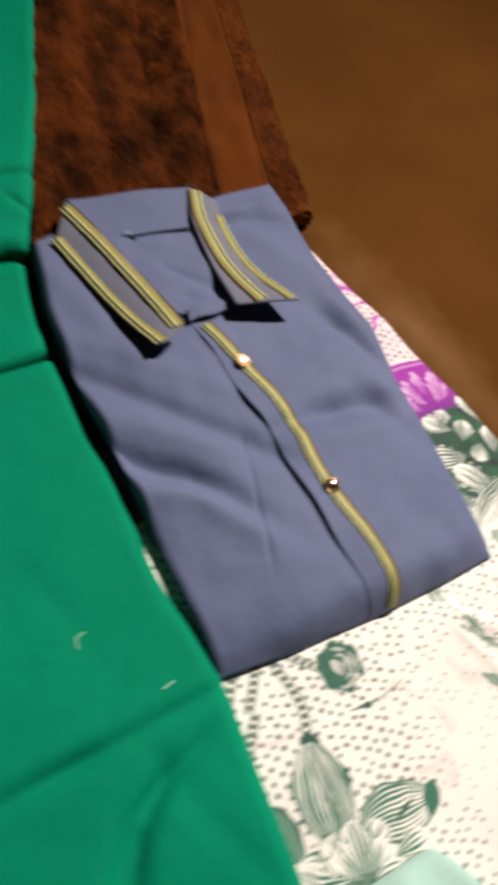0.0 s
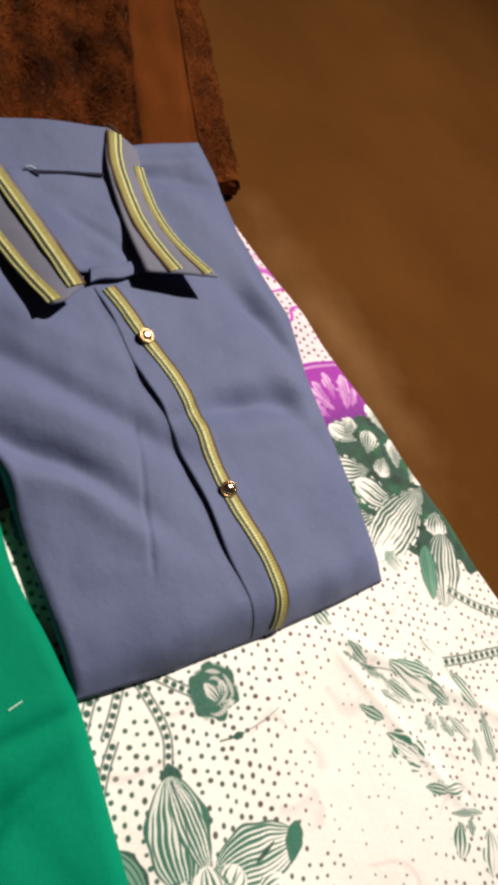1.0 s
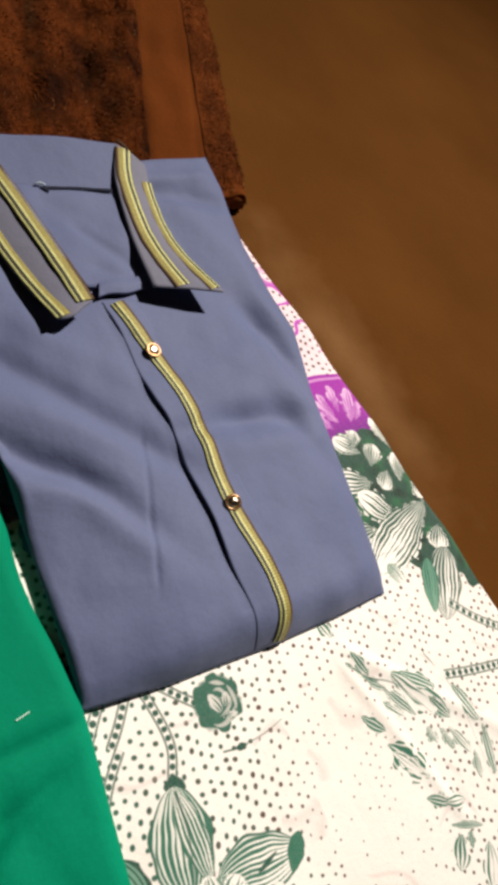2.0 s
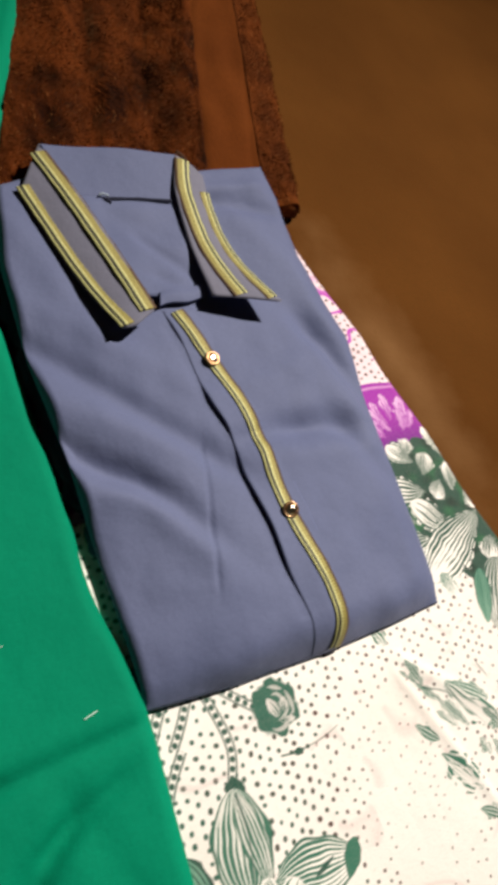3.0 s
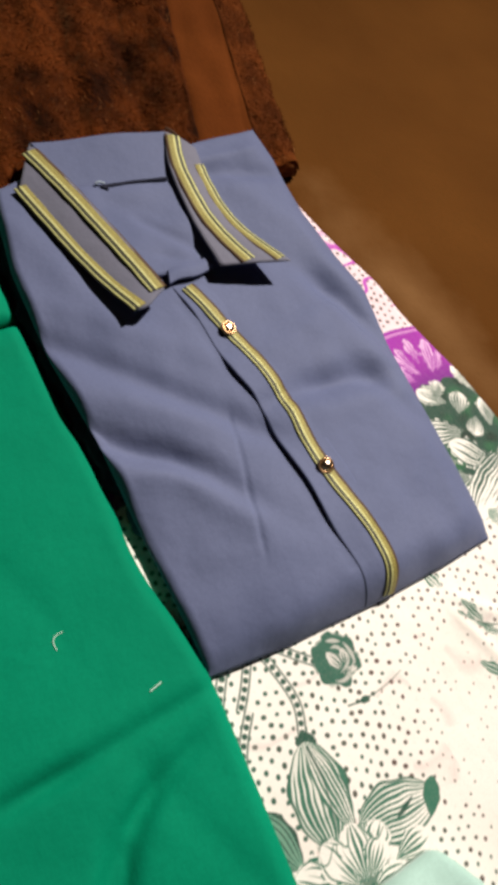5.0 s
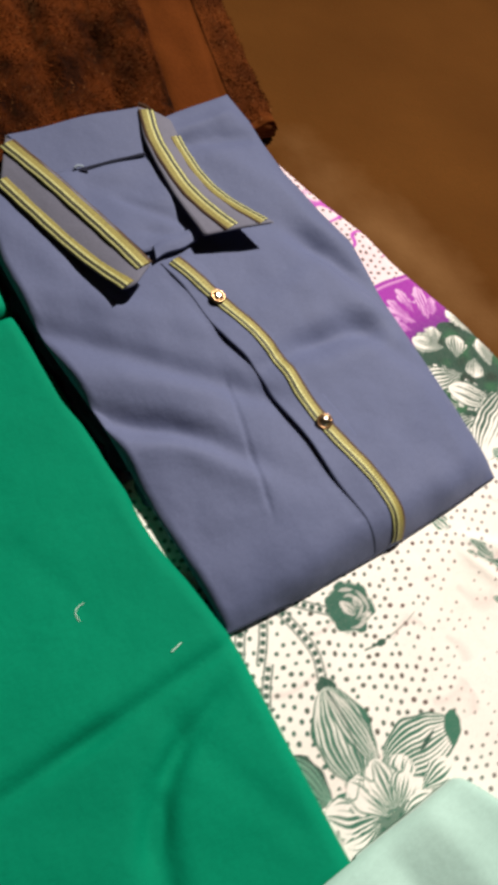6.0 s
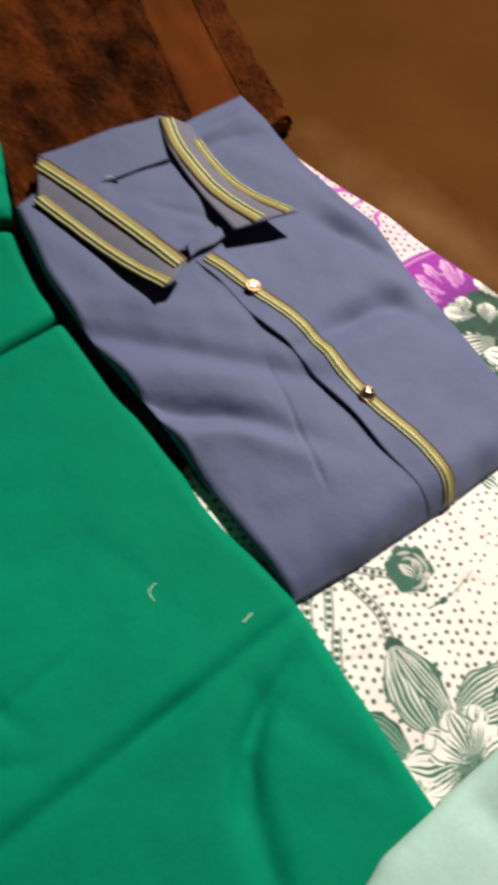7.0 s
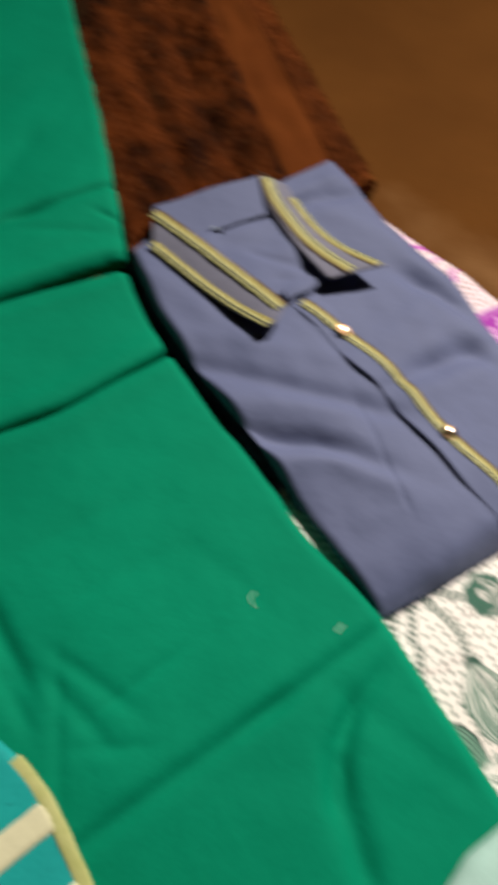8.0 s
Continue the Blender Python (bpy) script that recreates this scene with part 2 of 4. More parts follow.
def lay(col, alpha, ink):
    a = np.clip(alpha, 0, 1)[:, None]
    col[:] = col * (1 - a) + ink * a


def soft_in(d, edge=0.0004):
    """1 where d is negative, with a thin soft edge."""
    return np.clip(0.5 - d / (2 * edge), 0, 1)


def petal(col, x, y, base, tip, width, ink, paper, fill=0.35, lines=9, outline=True, seed=0, blunt=0.8, grad=None, ragged=0.0):
    """A leaf or petal from base to tip: paper colour, engraved with lines of ink that run along it, denser at its base."""
    dx, dy = tip[0] - base[0], tip[1] - base[1]
    length = math.hypot(dx, dy)
    near = (np.abs(x - (base[0] + tip[0]) / 2) < length) & (np.abs(y - (base[1] + tip[1]) / 2) < length)
    xs, ys = x[near], y[near]
    u = ((xs - base[0]) * dx + (ys - base[1]) * dy) / length ** 2
    v = ((ys - base[1]) * dx - (xs - base[0]) * dy) / length / width
    prof = np.sin(np.pi * np.clip(u, 0.0, 1.0) ** blunt) ** 0.65 + 1e-4
    wob = 1 + 0.05 * np.sin(u * 17 + seed * 3)
    if not outline:
        wob = wob * (1 + 0.1 * np.sin(u * lines * 4.3 + seed) + 0.06 * np.sin(u * lines * 9.1 + 2 * seed) + ragged * soft_noise(xs, ys, 480, seed + 1))
    q = np.abs(v) / (prof * wob)
    inside = soft_in((q - 1) * width * prof) * (u > 0) * (u < 1)
    grain = soft_noise(xs, ys, 300, seed)
    phase = v / prof * lines * 2.6 + 1.0 * soft_noise(xs, ys, 190, seed + 5) + grain * 0.5 + seed
    hatch = np.sin(phase)
    stroke = np.sin(np.floor(phase / (2 * np.pi) + 0.25) * 12.9898 + seed) * 43758.5453
    length_off = 0.8 * (stroke - np.floor(stroke) - 0.5)
    steep = grad if grad is not None else (0.7 if outline else 1.6)
    shade = fill - 0.06 + steep * (0.5 - u) + length_off + 0.1 * grain + 0.22 * soft_noise(xs, ys, 150, seed + 3)
    a = np.clip((hatch - 1.0 + 1.9 * np.clip(shade, 0, 1.05)) * 1.6, 0, 1)
    part_col = paper * (1 - a[:, None]) + ink * a[:, None]
    if outline:
        o = np.clip((q - 0.86) * 14, 0, 1)[:, None]
        part_col = part_col * (1 - o) + ink * 0.8 * o
    piece = col[near]
    piece = piece * (1 - inside[:, None]) + part_col * inside[:, None]
    col[near] = piece


def band(col, x, y, points, width, ink):
    """A ribbon: two thin lines with dots between them."""
    p = spline(points, 160)
    near = (x > p[:, 0].min() - 0.01) & (x < p[:, 0].max() + 0.01) & (y > p[:, 1].min() - 0.01) & (y < p[:, 1].max() + 0.01)
    xs, ys = x[near], y[near]
    d2 = (xs[:, None] - p[None, :, 0]) ** 2 + (ys[:, None] - p[None, :, 1]) ** 2
    k = d2.argmin(1)
    d = np.sqrt(d2.min(1))
    run = np.concatenate([[0], np.cumsum(np.hypot(*np.diff(p, axis=0).T))])
    s = run[k]
    inner = (k > 0) & (k < 159)
    a = soft_in(np.abs(d - width) - 0.0007) * inner
    step = width * 2.1
    dots = soft_in(np.hypot((s % step) - step / 2, d) - width * 0.74) * inner
    piece = col[near]
    fill = soft_in(d - width)[:, None] * inner[:, None]
    piece = piece * (1 - fill) + WHITE * fill
    lay(piece, np.maximum(a * 0.85, dots), ink)
    col[near] = piece


def stroke_line(col, x, y, points, half, ink):
    """A drawn line that thins towards its end."""
    p = spline(points, 60)
    near = (x > p[:, 0].min() - 0.004) & (x < p[:, 0].max() + 0.004) & (y > p[:, 1].min() - 0.004) & (y < p[:, 1].max() + 0.004)
    d2 = (x[near][:, None] - p[None, :, 0]) ** 2 + (y[near][:, None] - p[None, :, 1]) ** 2
    piece = col[near]
    lay(piece, soft_in(np.sqrt(d2.min(1)) - half * (1.15 - 0.7 * d2.argmin(1) / 59)), ink)
    col[near] = piece


def crescent(col, x, y, centre, radius, turn, wide, half, ink, seed):
    """A curled petal edge: an arc about a centre, thinning towards both ends."""
    dx, dy = x - centre[0], y - centre[1]
    near = np.hypot(dx, dy) < radius * 1.5
    dx, dy = dx[near], dy[near]
    off = (np.degrees(np.arctan2(dy, dx)) - turn + 180) % 360 - 180
    slim = np.clip(1 - (off / wide) ** 2, 0, 1)
    r = np.hypot(dx, dy) * (1 + 0.07 * np.sin(np.radians(off * 3) + seed))
    fine = 0.75 + 0.35 * np.sin(off * 0.8 + seed)
    piece = col[near]
    lay(piece, soft_in(np.abs(r - radius) - half * slim) * (slim > 0) * np.clip(fine, 0, 1), ink)
    col[near] = piece


def dot_field(col, x, y):
    """Rows of small printed dots, larger near the flowers, thinning out over the plain middle."""
    step, turn = 0.0079, radians(28)
    gx = (x * math.cos(turn) + y * math.sin(turn)) / step
    gy = (y * math.cos(turn) - x * math.sin(turn)) / (step * 0.82)
    gx = gx + 0.18 * np.sin(gy * 0.9)
    iy = np.floor(gy).astype(int)
    gx = gx + 0.5 * (iy % 2)
    ix = np.floor(gx).astype(int)
    r = np.random.RandomState(5).rand(64, 64, 4)
    h = r[ix % 64, iy % 64]
    fx, fy = gx - ix - 0.5 - (h[:, 0] - 0.5) * 0.34, gy - iy - 0.5 - (h[:, 1] - 0.5) * 0.34
    thin = np.clip(1 - np.hypot((x - 0.165) / 0.075, (y + 0.115) / 0.1), 0, 1) * 1.4 + 0.35 * np.clip((x - 0.1) / 0.1, 0, 1) * (y < 0.0)
    size = (0.155 + 0.075 * h[:, 2]) * (1 - 0.55 * np.clip(thin, 0, 1))
    size = size * (h[:, 3] > 0.1 + 0.45 * np.clip(thin, 0, 1))
    a = soft_in((np.hypot(fx, fy * 0.82) - size) * step)
    warm = np.clip((x - 0.04) / 0.12 + (h[:, 2] - 0.5), 0, 1)[:, None]
    ink = INK_DARK * 1.3 * (1 - warm) + np.array((0.1, 0.05, 0.045)) * warm
    col[:] = col * (1 - a[:, None]) + ink * a[:, None]


def blot(col, x, y, centre, rx, ry, ink, rough=0.25, seed=0, strength=1.0):
    d = np.hypot((x - centre[0]) / rx, (y - centre[1]) / ry)
    d = d + rough * soft_noise(x, y, 260, seed) + rough * 0.5 * soft_noise(x, y, 800, seed + 2)
    lay(col, np.clip((1 - d) * 6, 0, 1) * strength, ink)


def print_colours(x, y):
    col = np.tile(WHITE, (len(x), 1))
    lay(col, 0.25 * np.clip(soft_noise(x, y, 40, 1), 0, 1), np.array((0.85, 0.72, 0.66)))
    lay(col, np.clip((y - 0.17) / 0.05, 0, 0.75), PINK)
    dot_field(col, x, y)
    # faint pink printed veins over the plain middle
    vein = soft_in(np.abs(soft_noise(x, y, 55, 3)) * 0.004 - 0.00025) * (soft_noise(x, y, 90, 4) > 0.25)
    lay(col, vein * 0.35, np.array((0.6, 0.35, 0.36)))
    # magenta scrolls up the border
    scroll = soft_in(np.abs(soft_noise(x, y, 130, 6)) * 0.006 - 0.0011) * (y > 0.225) * (y < 0.345)
    lay(col, scroll * np.clip((0.33 - y) / 0.03, 0, 1), np.array((0.5, 0.06, 0.5)))
    # purple bloom and green foliage along the border
    edge = 0.199 + 0.0012 * soft_noise(x, y, 90, 13)
    lay(col, soft_in(y - edge) * soft_in(0.128 - y - 0.01 * soft_noise(x, y, 120, 8)), PURPLE)
    lay(col, np.clip((0.165 - y) / 0.03, 0, 1) * soft_in(0.125 - y) * 0.8, PLUM)
    lay(col, soft_in(np.abs(y - edge + 0.004) - 0.0012) * 0.6, np.array((0.75, 0.4, 0.72)))
    lay(col, soft_in(np.abs(y - edge) - 0.0007), PURPLE)
    green_low = 0.03 - (x - 0.26) * 0.55 + 0.006 * soft_noise(x, y, 140, 9)
    green_high = 0.137 + 0.006 * soft_noise(x, y, 150, 10)
    lay(col, soft_in(y - green_high) * soft_in(green_low - y) * soft_in(0.245 - x), INK_DARK * 0.75)
    wash = soft_in(y - green_high) * soft_in(green_low - y) * soft_in(0.245 - x)
    lay(col, wash * np.clip(soft_noise(x, y, 170, 16), 0, 1) * 0.7, np.array((0.015, 0.13, 0.05)))
    lay(col, wash * np.clip(soft_noise(x, y, 210, 18) - 0.2, 0, 1), np.array((0.006, 0.03, 0.02)))
    lilac = np.array((0.75, 0.45, 0.75))
    for k, (b, t, w) in enumerate([((0.287, 0.15), (0.27, 0.175), 0.007), ((0.278, 0.145), (0.262, 0.163), 0.006),
                                   ((0.3, 0.148), (0.312, 0.183), 0.007), ((0.292, 0.16), (0.293, 0.188), 0.005),
                                   ((0.268, 0.14), (0.258, 0.152), 0.005), ((0.283, 0.162), (0.277, 0.181), 0.004), ((0.306, 0.15), (0.318, 0.168), 0.005)]):
        petal(col, x, y, b, t, w, PURPLE, lilac, 0.85, 6, False, k, 1.4, 1.3, 0.3)
    leaves = [((0.293, 0.118), (0.272, 0.137), 0.0085), ((0.298, 0.105), (0.311, 0.124), 0.008), ((0.322, 0.085), (0.331, 0.113), 0.007),
              ((0.292, 0.09), (0.255, 0.098), 0.0105), ((0.3, 0.05), (0.272, 0.085), 0.011), ((0.33, 0.118), (0.322, 0.15), 0.006),
              ((0.313, 0.098), (0.3, 0.082), 0.007), ((0.335, 0.085), (0.34, 0.066), 0.007), ((0.285, 0.125), (0.298, 0.14), 0.006), ((0.268, 0.068), (0.248, 0.072), 0.009), ((0.276, 0.05), (0.25, 0.048), 0.01), ((0.34, 0.04), (0.326, 0.02), 0.009)]
    for k, (b, t, w) in enumerate(leaves):
        petal(col, x, y, b, t, w * 1.2, INK_DARK, WHITE, 0.92, 8, False, k + 5, 1.5, 1.7, 0.1)
    petal(col, x, y, (0.338, 0.064), (0.252, 0.018), 0.0205, INK_DARK, WHITE, 0.85, 13, False, 21, 1.3, 1.4, 0.08)
    petal(col, x, y, (0.268, 0.022), (0.276, 0.0), 0.007, INK, WHITE, 0.4, 7, False, 22)
    petal(col, x, y, (0.334, 0.02), (0.299, -0.035), 0.0165, INK_DARK, WHITE, 0.78, 10, True, 23)
    petal(col, x, y, (0.31, 0.016), (0.292, -0.026), 0.0085, INK, INK_PALE, 0.5, 7, True, 24)
    # ribbons
    for pts, w in [([(0.0, -0.022), (0.009, -0.008), (0.02, 0.008)], 0.003), ([(0.014, -0.026), (0.024, -0.013), (0.036, 0.006)], 0.0026),
                   ([(0.0, -0.056), (0.008, -0.042), (0.019, -0.028)], 0.0026), ([(0.043, -0.056), (0.049, -0.034), (0.042, 0.004)], 0.0026),
                   ([(0.074, -0.021), (0.064, -0.012), (0.05, 0.002)], 0.0026), ([(0.31, -0.022), (0.33, -0.042), (0.36, -0.062)], 0.003),
                   ([(0.272, -0.07), (0.3, -0.076), (0.35, -0.084)], 0.003)]:
        band(col, x, y, pts, w, INK_DARK)
    # rose: dark bloom with curled pale petals
    rose = (0.0875, -0.0245)
    blot(col, x, y, rose, 0.0172, 0.0168, INK_DARK * 1.5, 0.07, 31)
    for k in range(6):
        a = radians(-150 + 58 * k)
        blot(col, x, y, (rose[0] + 0.0135 * math.cos(a), rose[1] + 0.0135 * math.sin(a)), 0.0055, 0.0055, INK_DARK * 1.4, 0.1, 90 + k)
    for k, (turn, r, wide) in enumerate([(-75, 0.013, 48), (0, 0.0128, 40), (70, 0.0128, 26), (-40, 0.0085, 60), (50, 0.0075, 44)]):
        crescent(col, x, y, rose, r, turn, wide, 0.0015 if r > 0.01 else 0.0011, WHITE * 0.7, k)
    for k, (b, t, w) in enumerate([((0.0885, -0.031), (0.083, -0.018), 0.004), ((0.0925, -0.029), (0.095, -0.02), 0.0032), ((0.088, -0.034), (0.099, -0.035), 0.0022)]):
        petal(col, x, y, b, t, w, INK_DARK * 1.4, WHITE * 0.75, 0.6, 4, False, k + 80)
    # bud with its calyx
    blot(col, x, y, (0.0425, -0.0605), 0.0062, 0.0058, INK_DARK, 0.3, 33)
    for tip in ((0.0335, -0.064), (0.0505, -0.066), (0.038, -0.0535)):
        petal(col, x, y, (0.0425, -0.06), tip, 0.0022, INK_DARK, INK_DARK, 1.1, 3, True, 35)
    petal(col, x, y, (0.0425, -0.0585), (0.031, -0.1195), 0.0198, INK, WHITE * 0.82 + INK_PALE * 0.18, 0.92, 13, True, 34, 0.95, -0.8)
    petal(col, x, y, (0.0428, -0.061), (0.0465, -0.113), 0.0088, INK, WHITE * 0.9, 0.86, 7, True, 37, 1.0, -0.6)
    stroke_line(col, x, y, [(0.0425, -0.062), (0.042, -0.085), (0.036, -0.112)], 0.0007, INK_DARK)
    # leaf half behind the green cloth
    petal(col, x, y, (-0.004, -0.08), (0.008, -0.116), 0.0115, INK_DARK, INK_PALE, 0.75, 8, True, 39)
    # broad petal whose dark tip curls over
    petal(col, x, y, (0.05, -0.1155), (0.108, -0.1205), 0.0172, INK, WHITE, 0.9, 14, True, 36, 0.85, 1.1)
    petal(col, x, y, (0.0955, -0.131), (0.1095, -0.1125), 0.0058, INK, INK, 1.1, 6, True, 42, 1.2, 0.2)
    petal(col, x, y, (0.075, -0.1215), (0.091, -0.116), 0.0014, INK_DARK, INK_DARK, 1.1, 3, True, 41)
    # open bloom with wavy engraved petals
    blot(col, x, y, (0.03, -0.132), 0.03, 0.02, INK * 0.8, 0.2, 43, 0.9)
    for k, (b, t, w) in enumerate([((0.062, -0.139), (0.09, -0.137), 0.0085), ((0.04, -0.145), (0.068, -0.15), 0.011), ((0.05, -0.13), (0.064, -0.117), 0.009),
                                   ((0.028, -0.14), (0.003, -0.137), 0.0095), ((0.03, -0.15), (0.022, -0.172), 0.011), ((0.034, -0.137), (0.002, -0.118), 0.0118),
                                   ((0.036, -0.14), (0.024, -0.111), 0.0115), ((0.04, -0.14), (0.045, -0.109), 0.0115), ((0.044, -0.139), (0.06, -0.124), 0.008)]):
        petal(col, x, y, b, t, w, INK, WHITE, 0.68, 7, False, k + 44, 1.5, 1.3, 0.08)
    for pts in ([(0.014, -0.114), (0.022, -0.121), (0.031, -0.114)], [(0.033, -0.112), (0.038, -0.119), (0.043, -0.111)], [(0.05, -0.113), (0.056, -0.124), (0.064, -0.121)]):
        stroke_line(col, x, y, pts, 0.0006, INK)
    # thin twig
    stroke_line(col, x, y, [(0.0803, -0.0531), (0.092, -0.0545), (0.1121, -0.0531), (0.1263, -0.0497)], 0.00055, INK_DARK)
    blot(col, x, y, (0.093, -0.0545), 0.0036, 0.0022, INK_DARK, 0.3, 75)
    # loose sprig of torn-edged leaves
    for k, (b, t, w, f) in enumerate([((0.183, 0.0005), (0.189, -0.014), 0.005, 0.8), ((0.198, -0.0275), (0.206, -0.048), 0.004, 0.95), ((0.19, -0.033), (0.203, -0.05), 0.0022, 0.9),
                                      ((0.2, -0.046), (0.216, -0.062), 0.0028, 0.9), ((0.212, -0.058), (0.231, -0.086), 0.0038, 0.75), ((0.224, -0.052), (0.26, -0.094), 0.0105, 0.62),
                                      ((0.232, -0.054), (0.258, -0.075), 0.005, 1.05), ((0.248, -0.078), (0.26, -0.098), 0.004, 1.1), ((0.274, -0.078), (0.283, -0.109), 0.0055, 0.85),
                                      ((0.208, -0.068), (0.221, -0.083), 0.003, 0.9), ((0.186, -0.0705), (0.2, -0.0855), 0.0048, 0.95), ((0.197, -0.094), (0.2185, -0.125), 0.0088, 0.95),
                                      ((0.2, -0.1), (0.215, -0.12), 0.0045, 0.3), ((0.2355, -0.096), (0.2395, -0.109), 0.0032, 0.9), ((0.2545, -0.103), (0.2635, -0.125), 0.0042, 0.85),
                                      ((0.246, -0.1), (0.251, -0.118), 0.003, 0.7), ((0.209, -0.135), (0.226, -0.146), 0.004, 1.0), ((0.222, -0.143), (0.24, -0.1485), 0.0042, 0.9),
                                      ((0.219, -0.157), (0.245, -0.168), 0.0022, 1.1), ((0.2245, -0.165), (0.211, -0.183), 0.0058, 0.75), ((0.244, -0.178), (0.229, -0.203), 0.006, 0.7),
                                      ((0.233, -0.166), (0.228, -0.176), 0.0032, 0.95), ((0.285, -0.112), (0.276, -0.146), 0.0045, 0.7), ((0.268, -0.125), (0.262, -0.142), 0.0034, 0.85)]):
        petal(col, x, y, b, t, w * 1.1, INK, WHITE * 0.96, f, 4, False, k + 60, 1.1, 0.5, 0.4)
    for pts in ([(0.1911, -0.0341), (0.2124, -0.0583), (0.2302, -0.0848)], [(0.262, -0.05), (0.274, -0.085), (0.273, -0.144)], [(0.206, -0.05), (0.226, -0.062), (0.246, -0.09)]):
        stroke_line(col, x, y, pts, 0.0005, INK_DARK)
    for pts in ([(0.266, -0.052), (0.2725, -0.09), (0.27, -0.14)], [(0.252, -0.045), (0.268, -0.075), (0.279, -0.105)]):
        stroke_line(col, x, y, pts, 0.0012, WHITE)
    return col


def cloth_height(x, y):
    z = 0.0009 * soft_noise(x, y, 22, 2) + 0.0005 * soft_noise(x, y, 60, 5)
    z = z + ridge(x, y, (0.2, -0.03), (0.3, -0.12), 0.006, 0.0016) + ridge(x, y, (0.19, -0.04), (0.23, -0.15), 0.005, 0.0014)
    drop = np.clip(1 - (cloth_right(y) - x) / 0.008, 0, 1)
    return z - 0.0025 * drop ** 2


def printed_cloth():
    verts, faces, start = [], [], 0
    # two fine fields where the cloth is open to view, and a plain one under the folded clothes
    fields = [(-0.26, 0.031, 600, -0.012, 780), (0.03, 0.44, 760, 0.225, 240), (0.03, 0.2, 240, -0.014, 200)]
    for n, (y0, y1, ny, x0, nx) in enumerate(fields):
        yy = np.repeat(np.linspace(y0, y1, ny)[:, None], nx, 1)
        right = cloth_right(yy) if n < 2 else np.full_like(yy, 0.226)
        s = np.linspace(0, 1, nx)[None, :]
        xx = x0 + (right - x0) * s
        zz = cloth_height(xx, yy) - (0.0006 if n == 2 else 0)
        verts.append(np.stack([xx, yy, zz], -1).reshape(-1, 3))
        faces.append(quads(ny, nx, start))
        start += ny * nx
    # the hem turned under along the open edge
    for y0, y1, ny in ((-0.27, 0.44, 200),):
        yy = np.linspace(y0, y1, ny)
        xr = cloth_right(yy)
        lip = np.stack([np.stack([xr + dx, yy, np.full(ny, dz) + (cloth_height(xr, yy) if dz == 0 else 0)], -1) for dx, dz in ((0, 0.0), (0.0004, -0.0042), (-0.004, -0.0046))], 1)
        verts.append(lip.reshape(-1, 3))
        faces.append(quads(ny, 3, start))
        start += ny * 3
    v = np.concatenate(verts)
    f = np.concatenate(faces)
    me = finish("printed_cloth", v.tolist(), f.tolist(), M_PRINT)
    cols = np.ones((len(v), 4), np.float32)
    cols[:, :3] = print_colours(v[:, 0].copy(), v[:, 1].copy())
    layer = me.attributes.new("print", "FLOAT_COLOR", "POINT")
    layer.data.foreach_set("color", cols.ravel())
    tagged(new("printed_cloth", me), "white cotton cloth printed with green flowers, purple border and dots", "fabric")


printed_cloth()


# ---- folded shirt ----
def smooth_curve(keys, values):
    k = np.linspace(keys[0], keys[-1], 400)
    v = np.interp(k, keys, values)
    w = np.hanning(17)
    v = np.convolve(np.pad(v, 8, mode="edge"), w / w.sum(), mode="valid")
    return lambda t: np.interp(t, k, v)


SHIRT_LEFT = smooth_curve([0, 0.07, 0.126, 0.17, 0.243, 0.322, 0.385, 0.41, 0.44], [0.004, 0.002, -0.001, -0.0035, -0.0105, -0.01, -0.0015, 0.004, 0.01])
SHIRT_RIGHT = smooth_curve([0, 0.06, 0.121, 0.183, 0.215, 0.245, 0.285, 0.33, 0.376, 0.44], [0.2495, 0.257, 0.2625, 0.267, 0.274, 0.2795, 0.273, 0.2695, 0.264, 0.2625])
SHIRT_BOTTOM = smooth_curve([-0.02, 0.0, 0.06, 0.14, 0.2, 0.24, 0.27], [0.002, 0.0, -0.004, -0.0045, -0.002, 0.001, 0.002])
SHIRT_TOP = smooth_curve([-0.02, 0.0, 0.03, 0.05, 0.15, 0.19, 0.24, 0.27], [0.392, 0.4, 0.415, 0.424, 0.428, 0.431, 0.4375, 0.442])
GAP = smooth_curve([0.0, 0.021, 0.08, 0.142, 0.165, 0.189, 0.225, 0.28], [0.1235, 0.123, 0.1195, 0.118, 0.116, 0.1115, 0.107, 0.1])


